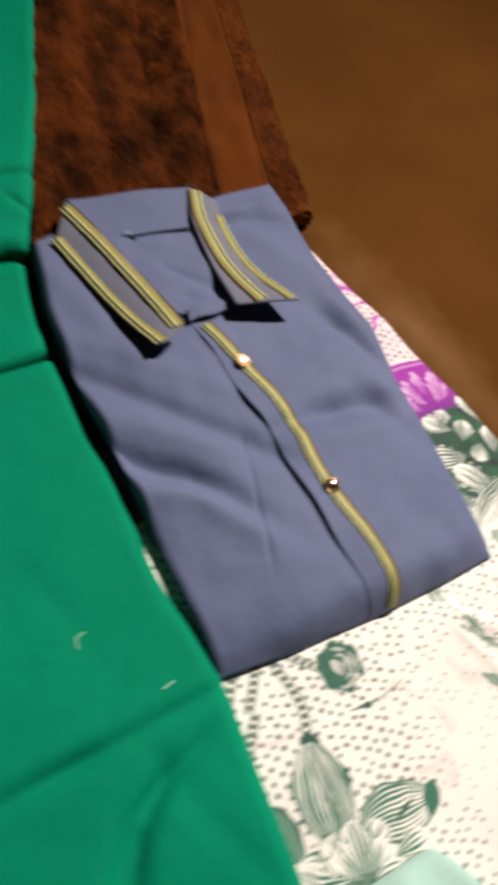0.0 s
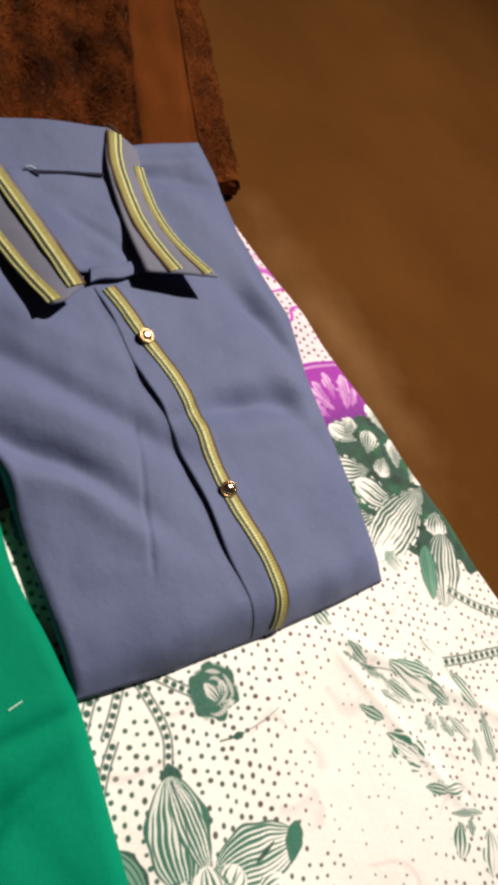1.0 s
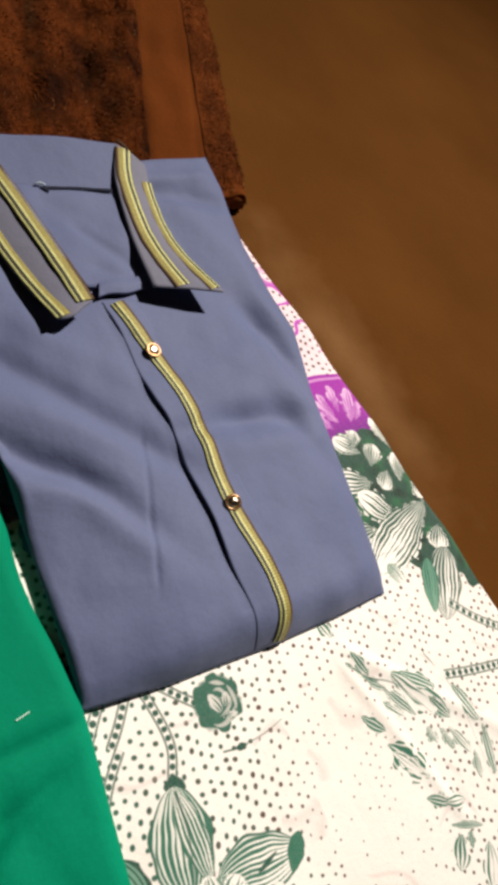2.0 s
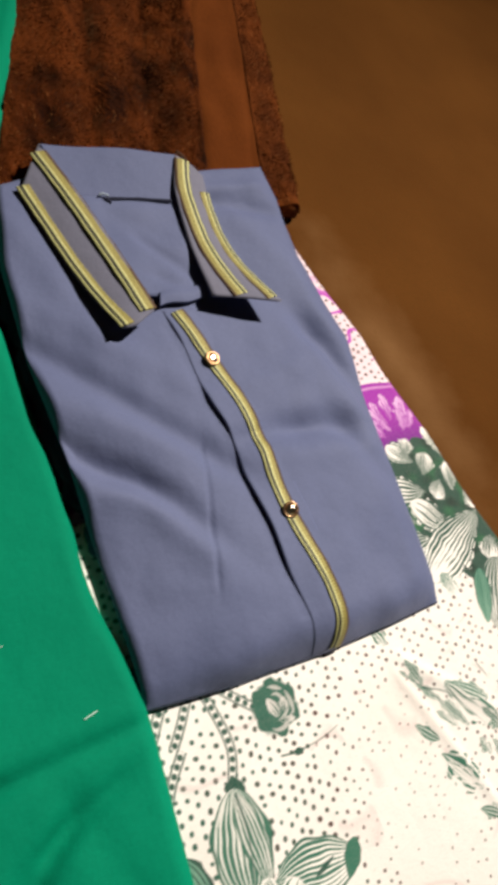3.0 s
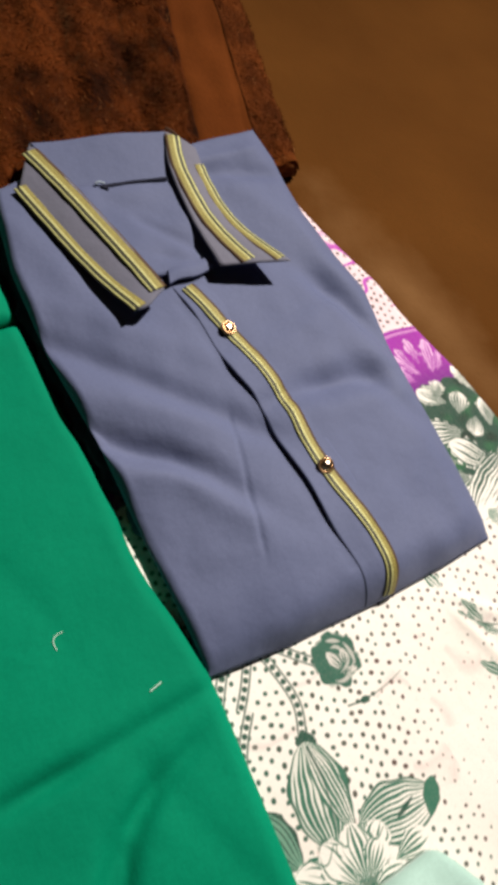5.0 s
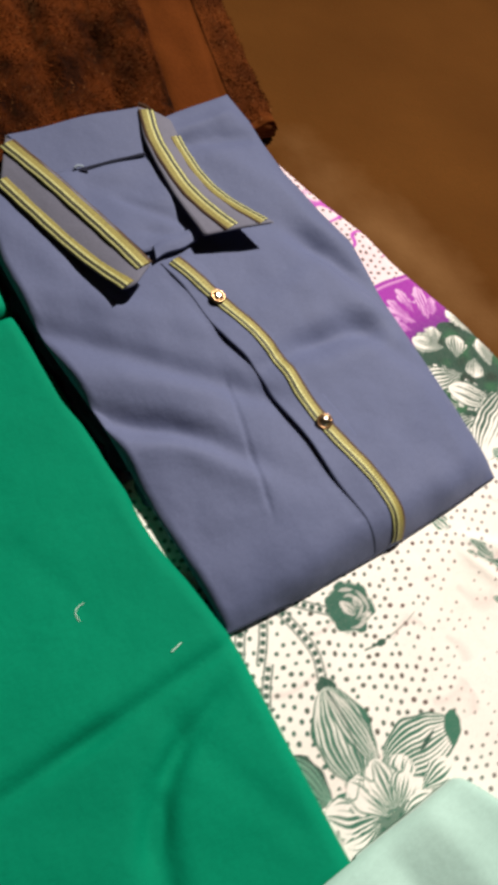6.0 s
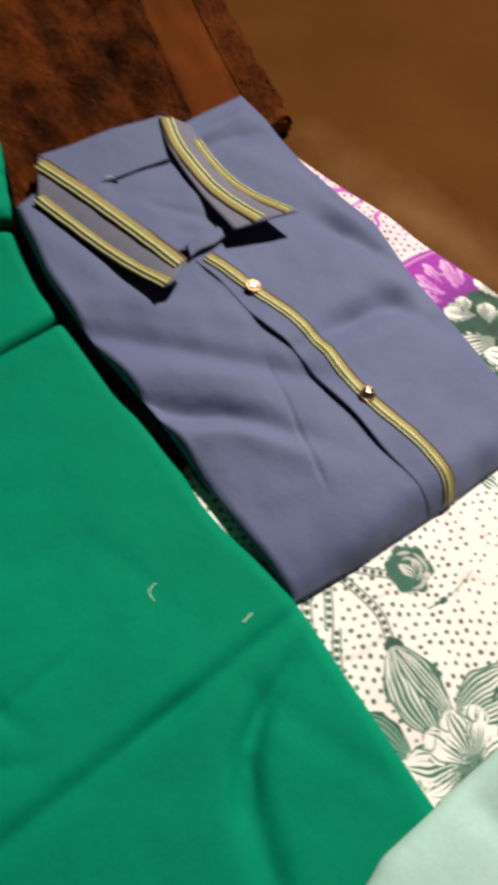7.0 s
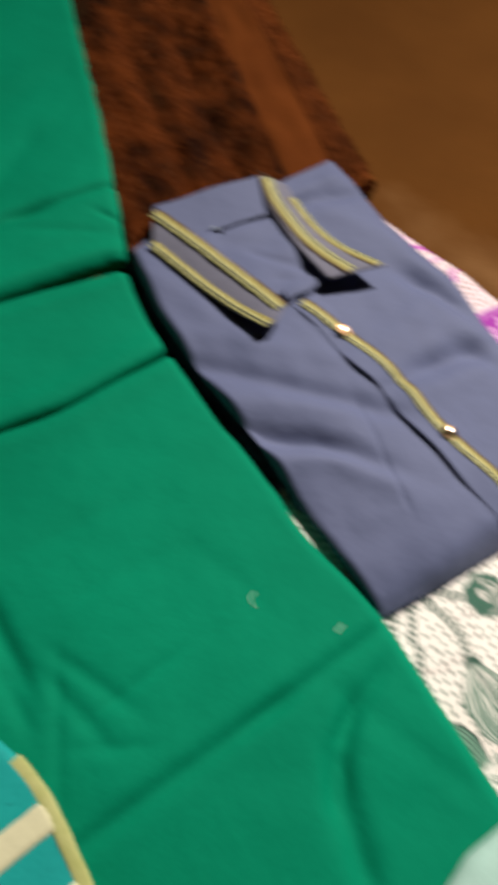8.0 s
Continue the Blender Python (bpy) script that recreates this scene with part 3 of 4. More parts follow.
def shirt_height(x, y):
    h = 0.0235 - 0.004 * np.clip((x - 0.14) / 0.12, 0, 1) + 0.002 * np.clip((y - 0.28) / 0.1, 0, 1)
    # tension folds fanning from the side towards the placket
    for a, b, w, e in [((-0.006, 0.208), (0.06, 0.167), 0.012, 0.0026), ((-0.003, 0.129), (0.02, 0.134), 0.011, 0.0018), ((0.02, 0.134), (0.041, 0.126), 0.011, 0.0018), ((0.041, 0.126), (0.058, 0.096), 0.01, 0.0016),
                       ((0.01, 0.345), (0.04, 0.27), 0.014, 0.0026), ((0.0, 0.285), (0.09, 0.215), 0.012, 0.0018), ((0.17, 0.137), (0.22, 0.134), 0.012, 0.0014),
                       ((0.17, 0.2), (0.23, 0.225), 0.014, 0.002), ((0.215, 0.36), (0.245, 0.3), 0.016, 0.0024), ((0.175, 0.402), (0.235, 0.41), 0.008, 0.003),
                       ((0.02, 0.035), (0.11, 0.028), 0.014, 0.0014), ((0.15, 0.05), (0.22, 0.09), 0.02, 0.0018), ((0.05, 0.06), (0.1, 0.045), 0.01, 0.0008)]:
        h = h + ridge(x, y, a, b, w, e, 0.03)
    for a, b, w, e in [((-0.006, 0.25), (0.1, 0.147), 0.011, 0.0037), ((-0.005, 0.175), (0.02, 0.153), 0.0105, 0.0038), ((0.02, 0.153), (0.042, 0.136), 0.0105, 0.0038), ((0.045, 0.137), (0.068, 0.106), 0.0095, 0.0028),
                       ((0.238, 0.245), (0.266, 0.19), 0.014, 0.0075), ((0.145, 0.158), (0.185, 0.161), 0.009, 0.0016), ((0.185, 0.161), (0.226, 0.157), 0.013, 0.005), ((0.226, 0.157), (0.244, 0.118), 0.013, 0.0036),
                       ((0.185, 0.35), (0.2, 0.3), 0.014, 0.0018), ((0.195, 0.39), (0.245, 0.383), 0.011, 0.004)]:
        h = h - ridge(x, y, a, b, w, e * 1.5, 0.03)
    # pressed crease and pinched line
    h = h - ridge(x, y, (0.092, 0.15), (0.069, 0.062), 0.0015, 0.0013, 0.01)
    h = h + 0.0007 * soft_noise(x, y, 45, 11) + 0.00035 * soft_noise(x, y, 120, 12)
    # slack trough beside the placket edge
    h = h - 0.0005 * np.exp(-((x - GAP(y) + 0.004) / 0.004) ** 2) * (y > 0.02) * (y < 0.26)
    # neck opening sinks below the collar
    h = h - 0.004 * np.exp(-((x - 0.118) / 0.03) ** 2 - ((y - 0.335) / 0.045) ** 2)
    dl, dr = x - SHIRT_LEFT(y), SHIRT_RIGHT(y) - x
    # the lower side edge lies thin and low
    thin = np.clip((0.165 - y) / 0.07, 0, 1)
    thin = thin * thin * (3 - 2 * thin)
    h = h - 0.012 * thin * np.clip(1 - dl / 0.075, 0, 1) ** 1.2
    db, dt = y - SHIRT_BOTTOM(x), SHIRT_TOP(x) - y
    crisp = np.clip((y - 0.34) / 0.06, 0, 1) * np.clip((x - 0.16) / 0.04, 0, 1)
    f = ease(dl, 0.006) * slope_in(dr, 0.03 - 0.012 * crisp) * (1 - np.clip(1 - db / 0.027, 0, 1) ** 2.3) * ease(dt, 0.01)
    puff = 1 + 0.03 * np.sin(x * 190 + 2) * np.exp(-(db / 0.01) ** 2) + 0.15 * np.sin(x * 95 + 1 + 0.8 * np.sin(x * 31)) * np.exp(-(db / 0.014) ** 2)
    low = 0.0075 + 0.0115 * crisp + (0.0085 - 0.009 * thin) * np.exp(-(dl / 0.01) ** 2) - 0.0045 * np.exp(-(db / 0.012) ** 2)
    return low + np.maximum(h - low, 0.0008) * f * puff


shirt = thing("folded_shirt", (0.12, 0.2, 0.0), "slate blue folded shirt with gold braid trim on printed cloth", "shirt")


def shirt_body():
    ny, nx = 260, 170
    v = np.linspace(0, 1, ny)[:, None]
    s = 0.5 - 0.5 * np.cos(np.pi * np.linspace(0, 1, nx))[None, :]
    s = 0.55 * s + 0.45 * np.linspace(0, 1, nx)[None, :]
    x = SHIRT_LEFT(np.full((ny, nx), 0.2)) + s * 0.25
    y = np.zeros((ny, nx))
    for _ in range(4):
        y = SHIRT_BOTTOM(x) + (SHIRT_TOP(x) - SHIRT_BOTTOM(x)) * v
        x = SHIRT_LEFT(y) + (SHIRT_RIGHT(y) - SHIRT_LEFT(y)) * s
    z = shirt_height(x, y)
    top = np.stack([x, y, z], -1)
    inset = 0.014 * np.exp(-((x - SHIRT_LEFT(y)) / 0.012) ** 2) + 0.012 * np.exp(-((SHIRT_RIGHT(y) - x) / 0.012) ** 2) * -1 * np.clip((y - 0.34) / 0.06, 0, 1)
    low = np.stack([x + (0.12 - x) * 0.02 + inset, y + (0.2 - y) * 0.012, np.minimum(z - 0.002, 0.0012 + (0.0035 + 0.001 * np.clip((0.165 - y) / 0.07, 0, 1)) * np.exp(-((x - SHIRT_LEFT(y)) / 0.03) ** 2))], -1)
    part("body", slab("body", top, low, M_SHIRT), shirt)


shirt_body()


def under_layers():
    """The shirt's back and folded sleeve beneath the front, drawn in at one place so that the printed cloth shows."""
    left = smooth_curve([0.0, 0.022, 0.034, 0.094, 0.104, 0.118, 0.122, 0.13, 0.14, 0.2, 0.26, 0.33, 0.4], [0.004, -0.002, 0.014, 0.014, -0.004, -0.004, 0.004, 0.004, -0.009, -0.011, -0.014, -0.013, 0.0])
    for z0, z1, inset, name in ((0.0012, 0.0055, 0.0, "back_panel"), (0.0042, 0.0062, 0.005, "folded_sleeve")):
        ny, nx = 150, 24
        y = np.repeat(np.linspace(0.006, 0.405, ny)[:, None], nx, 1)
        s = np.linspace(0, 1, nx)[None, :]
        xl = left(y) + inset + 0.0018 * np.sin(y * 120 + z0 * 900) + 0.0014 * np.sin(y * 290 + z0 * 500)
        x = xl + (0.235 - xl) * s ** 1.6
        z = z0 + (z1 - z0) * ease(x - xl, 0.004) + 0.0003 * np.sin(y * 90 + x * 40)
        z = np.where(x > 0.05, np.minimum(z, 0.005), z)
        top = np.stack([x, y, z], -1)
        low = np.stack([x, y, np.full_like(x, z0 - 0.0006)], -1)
        part(name, slab(name, top, low, M_UNDER), shirt, "folded shirt layer with shade put into its dark colour")


under_layers()


def placket_edge(y):
    return GAP(y) + 0.0011 * np.sin(y * 82 + 0.6) * np.clip((y - 0.01) / 0.03, 0, 1)


def placket_height(x, y):
    q = np.clip((x - placket_edge(y)) / 0.034, 0, 1)
    loose = np.clip(np.exp(-((y - 0.096) / 0.05) ** 4) + 0.9 * np.exp(-((y - 0.182) / 0.02) ** 4) + 0.35 * np.exp(-((y - 0.255) / 0.012) ** 4), 0, 1)
    return shirt_height(x, y) + 0.0003 + 0.0009 * loose + 0.0022 * loose * (1 - q) ** 2 + 0.0006 * np.exp(-((q - 0.55) / 0.25) ** 2) - 0.0012 * q ** 3


def placket():
    ny, nx = 170, 22
    v = np.linspace(0, 1, ny)[:, None]
    s = np.linspace(0, 1, nx)[None, :]
    y = 0.273 * v + 0 * s
    x = placket_edge(y) + 0.036 * s * np.ones_like(y)
    y = SHIRT_BOTTOM(x) + 0.0005 + (0.2735 - SHIRT_BOTTOM(x)) * v
    z = placket_height(x, y)
    top = np.stack([x, y, z], -1)
    low = top - np.array((0, 0, 0.0013))
    part("placket", slab("placket", top, low, M_SHIRT), shirt)


placket()


def ribbon(name, pts, width, thick, material, side=(1, 0, 0), step=0.0012, across=9, flip=False, dome=0.0006, drape=None):
    """A narrow woven strip along a curve; side is the way from its u = 0 edge to its u = 1 edge."""
    rough = spline(pts, 200)
    run = np.concatenate([[0], np.cumsum(np.linalg.norm(np.diff(rough, axis=0), axis=1))])
    n = max(int(run[-1] / step), 8)
    d = np.linspace(0, run[-1], n)
    c = np.stack([np.interp(d, run, rough[:, k]) for k in range(3)], -1)
    t = np.gradient(c, axis=0)
    t /= np.linalg.norm(t, axis=1)[:, None]
    w = np.array(side, float)[None, :] - t * (t @ np.array(side, float))[:, None]
    w /= np.linalg.norm(w, axis=1)[:, None]
    up = np.cross(w, t)
    up *= np.sign(up[:, 2:3] + 1e-9)
    u = np.linspace(0, 1, across)
    rib = 0.00005 * np.sin(d * 2 * math.pi / 0.0032)
    fray = 0.00025 * np.sin(d * 1900) + 0.0003 * np.sin(d * 260)
    top = c[:, None, :] + w[:, None, :] * ((u - 0.5)[None, :, None] * (width + fray[:, None, None]))
    if drape:
        top[:, :, 2] = np.maximum(drape(top[:, :, 0], top[:, :, 1]), c[:, None, 2] - 0.003)
    rise = thick + dome * (1 - (2 * u - 1) ** 2)[None, :] + rib[:, None]
    top = top + up[:, None, :] * rise[:, :, None]
    low = top - up[:, None, :] * (rise[:, :, None] + 0.0002)
    me = slab(name, top, low, material)
    layer = me.uv_layers.new(name="ribbon")
    ring = np.zeros(len(me.loops), int)
    me.loops.foreach_get("vertex_index", ring)
    k = ring % (n * across)
    uv = np.stack([(1 - u if flip else u)[k % across], d[k // across]], -1)
    layer.data.foreach_set("uv", uv.astype(np.float32).ravel())
    return me


def on_placket(x, y):
    return float(placket_height(np.array([x]), np.array([y]))[0])


BRAID_W = 0.0118
mid = [(0.1115, 0.272), (0.118, 0.25), (0.125, 0.226), (0.133, 0.2), (0.138, 0.175), (0.14, 0.15), (0.138, 0.122), (0.139, 0.094),
       (0.1435, 0.065), (0.148, 0.035), (0.148, 0.015), (0.1455, 0.003)]
pts = [(x, y, on_placket(x, y) + 0.0004) for x, y in mid] + [(0.1435, -0.0025, 0.0062)]
part("braid", ribbon("braid", pts, BRAID_W, 0.0009, M_BRAID, drape=placket_height), shirt, "ribbed gold and green braid")


# collar
def leaf(name, inner, outer, n_along, n_across, bow, sag, blunt):
    """A collar leaf between its fold line (inner) and its free edge (outer)."""
    a, b = spline(inner, n_along), spline(outer, n_along)
    s = np.linspace(0, 1, n_across)
    top = a[:, None, :] * (1 - s)[None, :, None] + b[:, None, :] * s[None, :, None]
    v = np.linspace(0, 1, n_along)[:, None]
    # the point is rounded off and turns down a little
    late = np.clip((v - 0.86) / 0.14, 0, 1) ** 2
    pull = late * blunt * np.clip((s[None, :] - 0.6) / 0.4, 0, 1) ** 2
    run = (b[-1] - b[-12]) / np.linalg.norm(b[-1] - b[-12])
    top -= pull[:, :, None] * run[None, None, :]
    top[:, :, 2] += bow * np.sin(np.pi * s)[None, :] * (1 - 0.4 * v) - sag * np.sin(np.pi * v) * s[None, :]
    top[:, :, 2] += 0.0004 * soft_noise(top[:, :, 0], top[:, :, 1], 110, 14)
    low = top - np.array((0, 0, 0.0016))
    return slab(name, top, low, M_STRIP), top


collar = part("collar", None, shirt)
collar.empty_display_size = 0.02

L_IN = [(0.042, 0.4335, 0.0345), (0.058, 0.385, 0.036), (0.0745, 0.322, 0.0375), (0.0845, 0.2635, 0.041)]
L_OUT = [(0.0175, 0.388, 0.0275), (0.029, 0.344, 0.0275), (0.044, 0.29, 0.0305), (0.059, 0.2455, 0.04)]
R_IN = [(0.161, 0.4315, 0.0355), (0.149, 0.392, 0.0325), (0.143, 0.333, 0.0322), (0.14, 0.2765, 0.0375)]
R_OUT = [(0.186, 0.415, 0.028), (0.1815, 0.378, 0.0272), (0.182, 0.32, 0.031), (0.1985, 0.2635, 0.0425)]
# each leaf: fold line, free edge, and the shares across it of its two braids at the neck and at the point, with width and first row
for inner, outer, trims in ((L_IN, L_OUT, ((0.16, 0.17, 0.0148, 1), (0.84, 0.86, 0.0146, 1))), (R_IN, R_OUT, ((0.22, 0.42, 0.0138, 1), (0.86, 0.88, 0.0105, 13)))):
    left_leaf = inner is L_IN
    me, top = leaf("collar_leaf", inner, outer, 60, 16, 0.0016, 0.0012, 0.006 if left_leaf else 0.001)
    lf = part("collar_leaf", me, collar, "grey-blue collar leaf edged with braid")
    for share0, share1, width, first in trims:
        line = []
        for r in list(range(first, 59, 6)) + [58]:
            j = (share0 + (share1 - share0) * (r / 59) ** 1.6) * 15
            j0 = int(j)
            line.append(tuple(top[r, j0] * (1 - (j - j0)) + top[r, j0 + 1] * (j - j0)))
        part("braid", ribbon("braid", line, width, 0.0006, M_BRAID, (1, 0.25, 0), flip=not left_leaf), lf, "ribbed gold and green braid")


def collar_stand():
    """The inside of the collar's back, rising from the neck seam to the fold line."""
    ny, nx = 24, 60
    v = np.linspace(0, 1, ny)[:, None]
    s = np.linspace(0, 1, nx)[None, :]
    y = 0.3835 + 0.048 * v + 0.001 * np.sin(np.pi * s) - 0.004 * (s - 0.5) * (1 - v)
    x0, x1 = 0.058 - 0.016 * v, 0.1505 + 0.0115 * v
    x = x0 + (x1 - x0) * s
    z = 0.0258 + 0.0102 * v ** 1.1 + 0.001 * np.sin(x * 70) * v
    top = np.stack([x, y, z + 0 * x], -1)
    low = top - np.array((0, 0, 0.0016))
    part("collar_stand", slab("collar_stand", top, low, M_SHIRT), collar)
    # neck facing below it, with the seam as a narrow open step
    y = 0.286 + 0.1025 * v + 0 * s
    x0, x1 = 0.092 - 0.034 * v, 0.1435 + 0.0095 * v
    x = x0 + (x1 - x0) * s
    z = 0.0283 - 0.0012 * np.clip((s - 0.6) / 0.4, 0, 1) - 0.001 * np.sin(np.pi * s) * (1 - 0.6 * v) + 0.001 * soft_noise(x, y, 80, 15)
    for a, b, w, e in (((0.105, 0.34), (0.142, 0.3), 0.006, 0.0022), ((0.11, 0.302), (0.138, 0.29), 0.005, 0.0018), ((0.085, 0.37), (0.12, 0.345), 0.009, 0.0012)):
        z = z - ridge(x, y, a, b, w, e, 0.012)
    z = z - 0.0016 * np.clip((v - 0.85) / 0.15, 0, 1)
    top = np.stack([x, y, z], -1)
    low = top - np.array((0, 0, 0.0016))
    part("neck_facing", slab("neck_facing", top, low, M_SHIRT), collar)
    # front tab of the stand, folded over between the collar points
    y = 0.2755 + 0.013 * v + 0.006 * s + 0.001 * np.sin(s * 8)
    x = 0.097 + 0.042 * s + 0.004 * v
    z = 0.0288 + 0.0012 * np.sin(np.pi * v) + 0.0006 * np.sin(s * 5)
    top = np.stack([x, y + 0 * x, z], -1)
    low = top - np.array((0, 0, 0.0022))
    part("collar_tab", slab("collar_tab", top, low, M_SHIRT), collar)


collar_stand()


def neck_seam():
    """The open seam under the stand, its shade painted as dark pieces, with the snipped loop at its end."""
    part("seam_shade_strip", ribbon("seam_shade_strip", [(0.086, 0.3838, 0.0281), (0.11, 0.3845, 0.0281), (0.144, 0.3838, 0.0281)], 0.0032, 0.0002, M_GAP, (0, 1, 0), across=4), collar, "dark strip painted as the shade in the open neck seam")
    bm = bmesh.new()
    lower = [bm.verts.new(p) for p in ((0.0825, 0.384, 0.0286), (0.0895, 0.3848, 0.0284), (0.0885, 0.3785, 0.0284))]
    upper = [bm.verts.new(q.co + Vector((0, 0, 0.0008))) for q in lower]
    bm.faces.new(upper)
    for k in range(3):
        bm.faces.new((lower[k], lower[(k + 1) % 3], upper[(k + 1) % 3], upper[k]))
    me = bpy.data.meshes.new("seam_shade_corner")
    bm.to_mesh(me)
    bm.free()
    me.materials.append(M_GAP)
    part("seam_shade_corner", me, collar, "dark triangle of painted shade at the seam end")
    part("loop", ribbon("loop", [(0.0795, 0.3858, 0.029), (0.083, 0.3868, 0.0302), (0.0875, 0.3855, 0.0292)], 0.0022, 0.0005, M_LOOP, (0, 1, 0), 0.0008, 5), collar, "pale blue snipped tape loop")


neck_seam()
part("braid_end", ribbon("braid_end", [(0.163, 0.4345, 0.036), (0.168, 0.43, 0.0352), (0.1745, 0.4225, 0.0312)], 0.0036, 0.0004, M_TAIL, (1, 0.6, 0), 0.0008, 5), collar, "dark brown turned end of the braid")


# buttons
def lathe(name, profile, material, turns=28, facets=0.0):
    verts, faces = [], []
    for k in range(turns):
        a = 2 * math.pi * k / turns
        for j, (r, z) in enumerate(profile):
            rr = r * (1 + facets * (k % 2)) if 0 < j < len(profile) - 1 else r
            verts.append((rr * math.cos(a), rr * math.sin(a), z))
    n = len(profile)
    for k in range(turns):
        for j in range(n - 1):
            a, b = k * n + j, ((k + 1) % turns) * n + j
            faces.append((a, b, b + 1, a + 1))
    return finish(name, verts, faces, material)


RIM = lathe("rim", [(0.0, 0.0), (0.0058, 0.0), (0.0069, 0.0008), (0.0072, 0.0017), (0.0069, 0.0026), (0.0062, 0.003), (0.0055, 0.0027), (0.0052, 0.002), (0.0, 0.0016)], M_GOLD)
DOME = lathe("dome", [(0.005, 0.0016), (0.0045, 0.003), (0.0032, 0.0041), (0.0017, 0.0046), (0.0, 0.0047)], M_STONE, 14, 0.06)
for poly in DOME.polygons:
    poly.use_smooth = False
for x, y, rx, ry in ((0.1245, 0.2255, 8, 6), (0.1385, 0.0945, 16, -14)):
    button = part("button", None, shirt, "round gold button with bright faceted centre")
    place = pose(x, y, on_placket(x, y) + 0.0018, rx, ry, 0) @ Matrix.Scale(0.84, 4)
    button.matrix_parent_inverse = shirt.matrix_basis.inverted()
    button.matrix_basis = place
    button.empty_display_size = 0.01
    for name, me in (("rim", RIM), ("dome", DOME)):
        ob = new(name, me)
        ob.parent = button


# ---- green garment ----
GREEN_RIGHT = smooth_curve([-0.5, -0.136, -0.083, -0.05, 0.0, 0.035, 0.048, 0.09, 0.1, 0.13, 0.2, 0.28, 0.34, 0.4, 0.42, 0.481, 0.646, 0.823, 1.2],
                           [0.0, 0.001, 0.003, 0.004, 0.006, 0.0025, -0.003, -0.0095, -0.009, -0.006, -0.0115, -0.017, -0.014, -0.006, 0.013, 0.031, 0.086, 0.135, 0.246])


def crease_high(x):
    return 0.4065 - 0.05 * np.clip(x + 0.09, 0, 0.1) ** 1.0 - 0.012 * np.clip((x + 0.02) / 0.05, 0, 1)


def crease_low(x):
    return 0.274 + 0.014 * np.clip((x + 0.13) / 0.11, 0, 1.1) ** 1.5 + 0.001 * np.sin(x * 60)


def gap_high(x):
    return 0.0018 + 0.005 * np.clip((x + 0.14) / 0.13, 0, 1)


def gap_low(x):
    return 0.0004 + 0.0016 * np.exp(-((x + 0.015) / 0.03) ** 2) + 0.0012 * np.exp(-((x + 0.15) / 0.03) ** 2)


def green_height(x, y):
    h = 0.0085 + 0.004 * np.clip((y - 0.3) / 0.15, 0, 1)
    for a, b, w, e in [((-0.24, -0.022), (-0.1, -0.013), 0.006, -0.0036), ((-0.1, -0.013), (0.0, -0.006), 0.005, -0.0026), ((-0.2, -0.006), (-0.02, 0.004), 0.008, 0.0012),
                       ((-0.086, -0.072), (-0.06, -0.046), 0.007, -0.0055), ((-0.06, -0.046), (-0.03, -0.034), 0.006, -0.004), ((-0.1, -0.12), (-0.086, -0.072), 0.009, -0.0055), ((-0.236, 0.15), (-0.232, 0.09), 0.007, -0.0055),
                       ((-0.2, 0.075), (-0.185, 0.045), 0.005, -0.002), ((-0.185, 0.043), (-0.15, 0.048), 0.004, -0.0016), ((-0.2, 0.17), (-0.13, 0.17), 0.009, -0.0009),
                       ((-0.09, 0.12), (-0.07, 0.06), 0.01, -0.0006), ((-0.17, 0.12), (-0.1, 0.115), 0.009, -0.0007), ((-0.12, 0.39), (-0.03, 0.386), 0.006, -0.0018),
                       ((-0.2, 0.49), (-0.06, 0.5), 0.007, -0.005), ((-0.06, 0.5), (0.03, 0.497), 0.005, -0.0055), ((-0.11, 0.52), (-0.02, 0.6), 0.012, -0.002),
                       ((0.01, 0.455), (0.022, 0.44), 0.004, -0.003), ((-0.1, 0.66), (0.06, 0.7), 0.02, -0.0018), ((-0.02, 0.45), (-0.06, 0.47), 0.006, -0.0014),
                       ((-0.14, -0.15), (-0.05, -0.11), 0.014, -0.0012), ((-0.215, 0.067), (-0.24, 0.006), 0.0035, -0.0016), ((-0.214, 0.065), (-0.2055, 0.035), 0.005, -0.0022), ((-0.206, 0.021), (-0.192, 0.0135), 0.004, -0.0014), ((-0.242, 0.085), (-0.241, 0.072), 0.005, -0.004), ((-0.05, -0.03), (-0.02, -0.11), 0.01, -0.0012)]:
        h = h + ridge(x, y, a, b, w, e, 0.02)
    h = h + 0.0009 * soft_noise(x, y, 18, 20) + 0.0005 * soft_noise(x, y, 48, 21) + 0.00015 * soft_noise(x, y, 110, 22)
    # the upper fold is propped up along the towel
    h = h + 0.009 * np.clip(1 - (GREEN_RIGHT(y) - x) / 0.13, 0, 1) * np.clip((y - 0.43) / 0.06, 0, 1)
    # plump rounded folds either side of the two creases
    for mid, gap, r in ((crease_high(x), gap_high(x), 0.012), (crease_low(x), gap_low(x), 0.007)):
        d = np.abs(y - mid) - gap
        h = h + 0.0022 * np.exp(-((d - 0.014) / 0.012) ** 2)
        h = 0.0005 + (h - 0.0005) * ease(np.maximum(d, 0), r)
    edge = GREEN_RIGHT(y) - x
    return np.maximum(0.0 + h * ease(edge, 0.012 + 0.006 * (y > 0.41)), -0.0005)


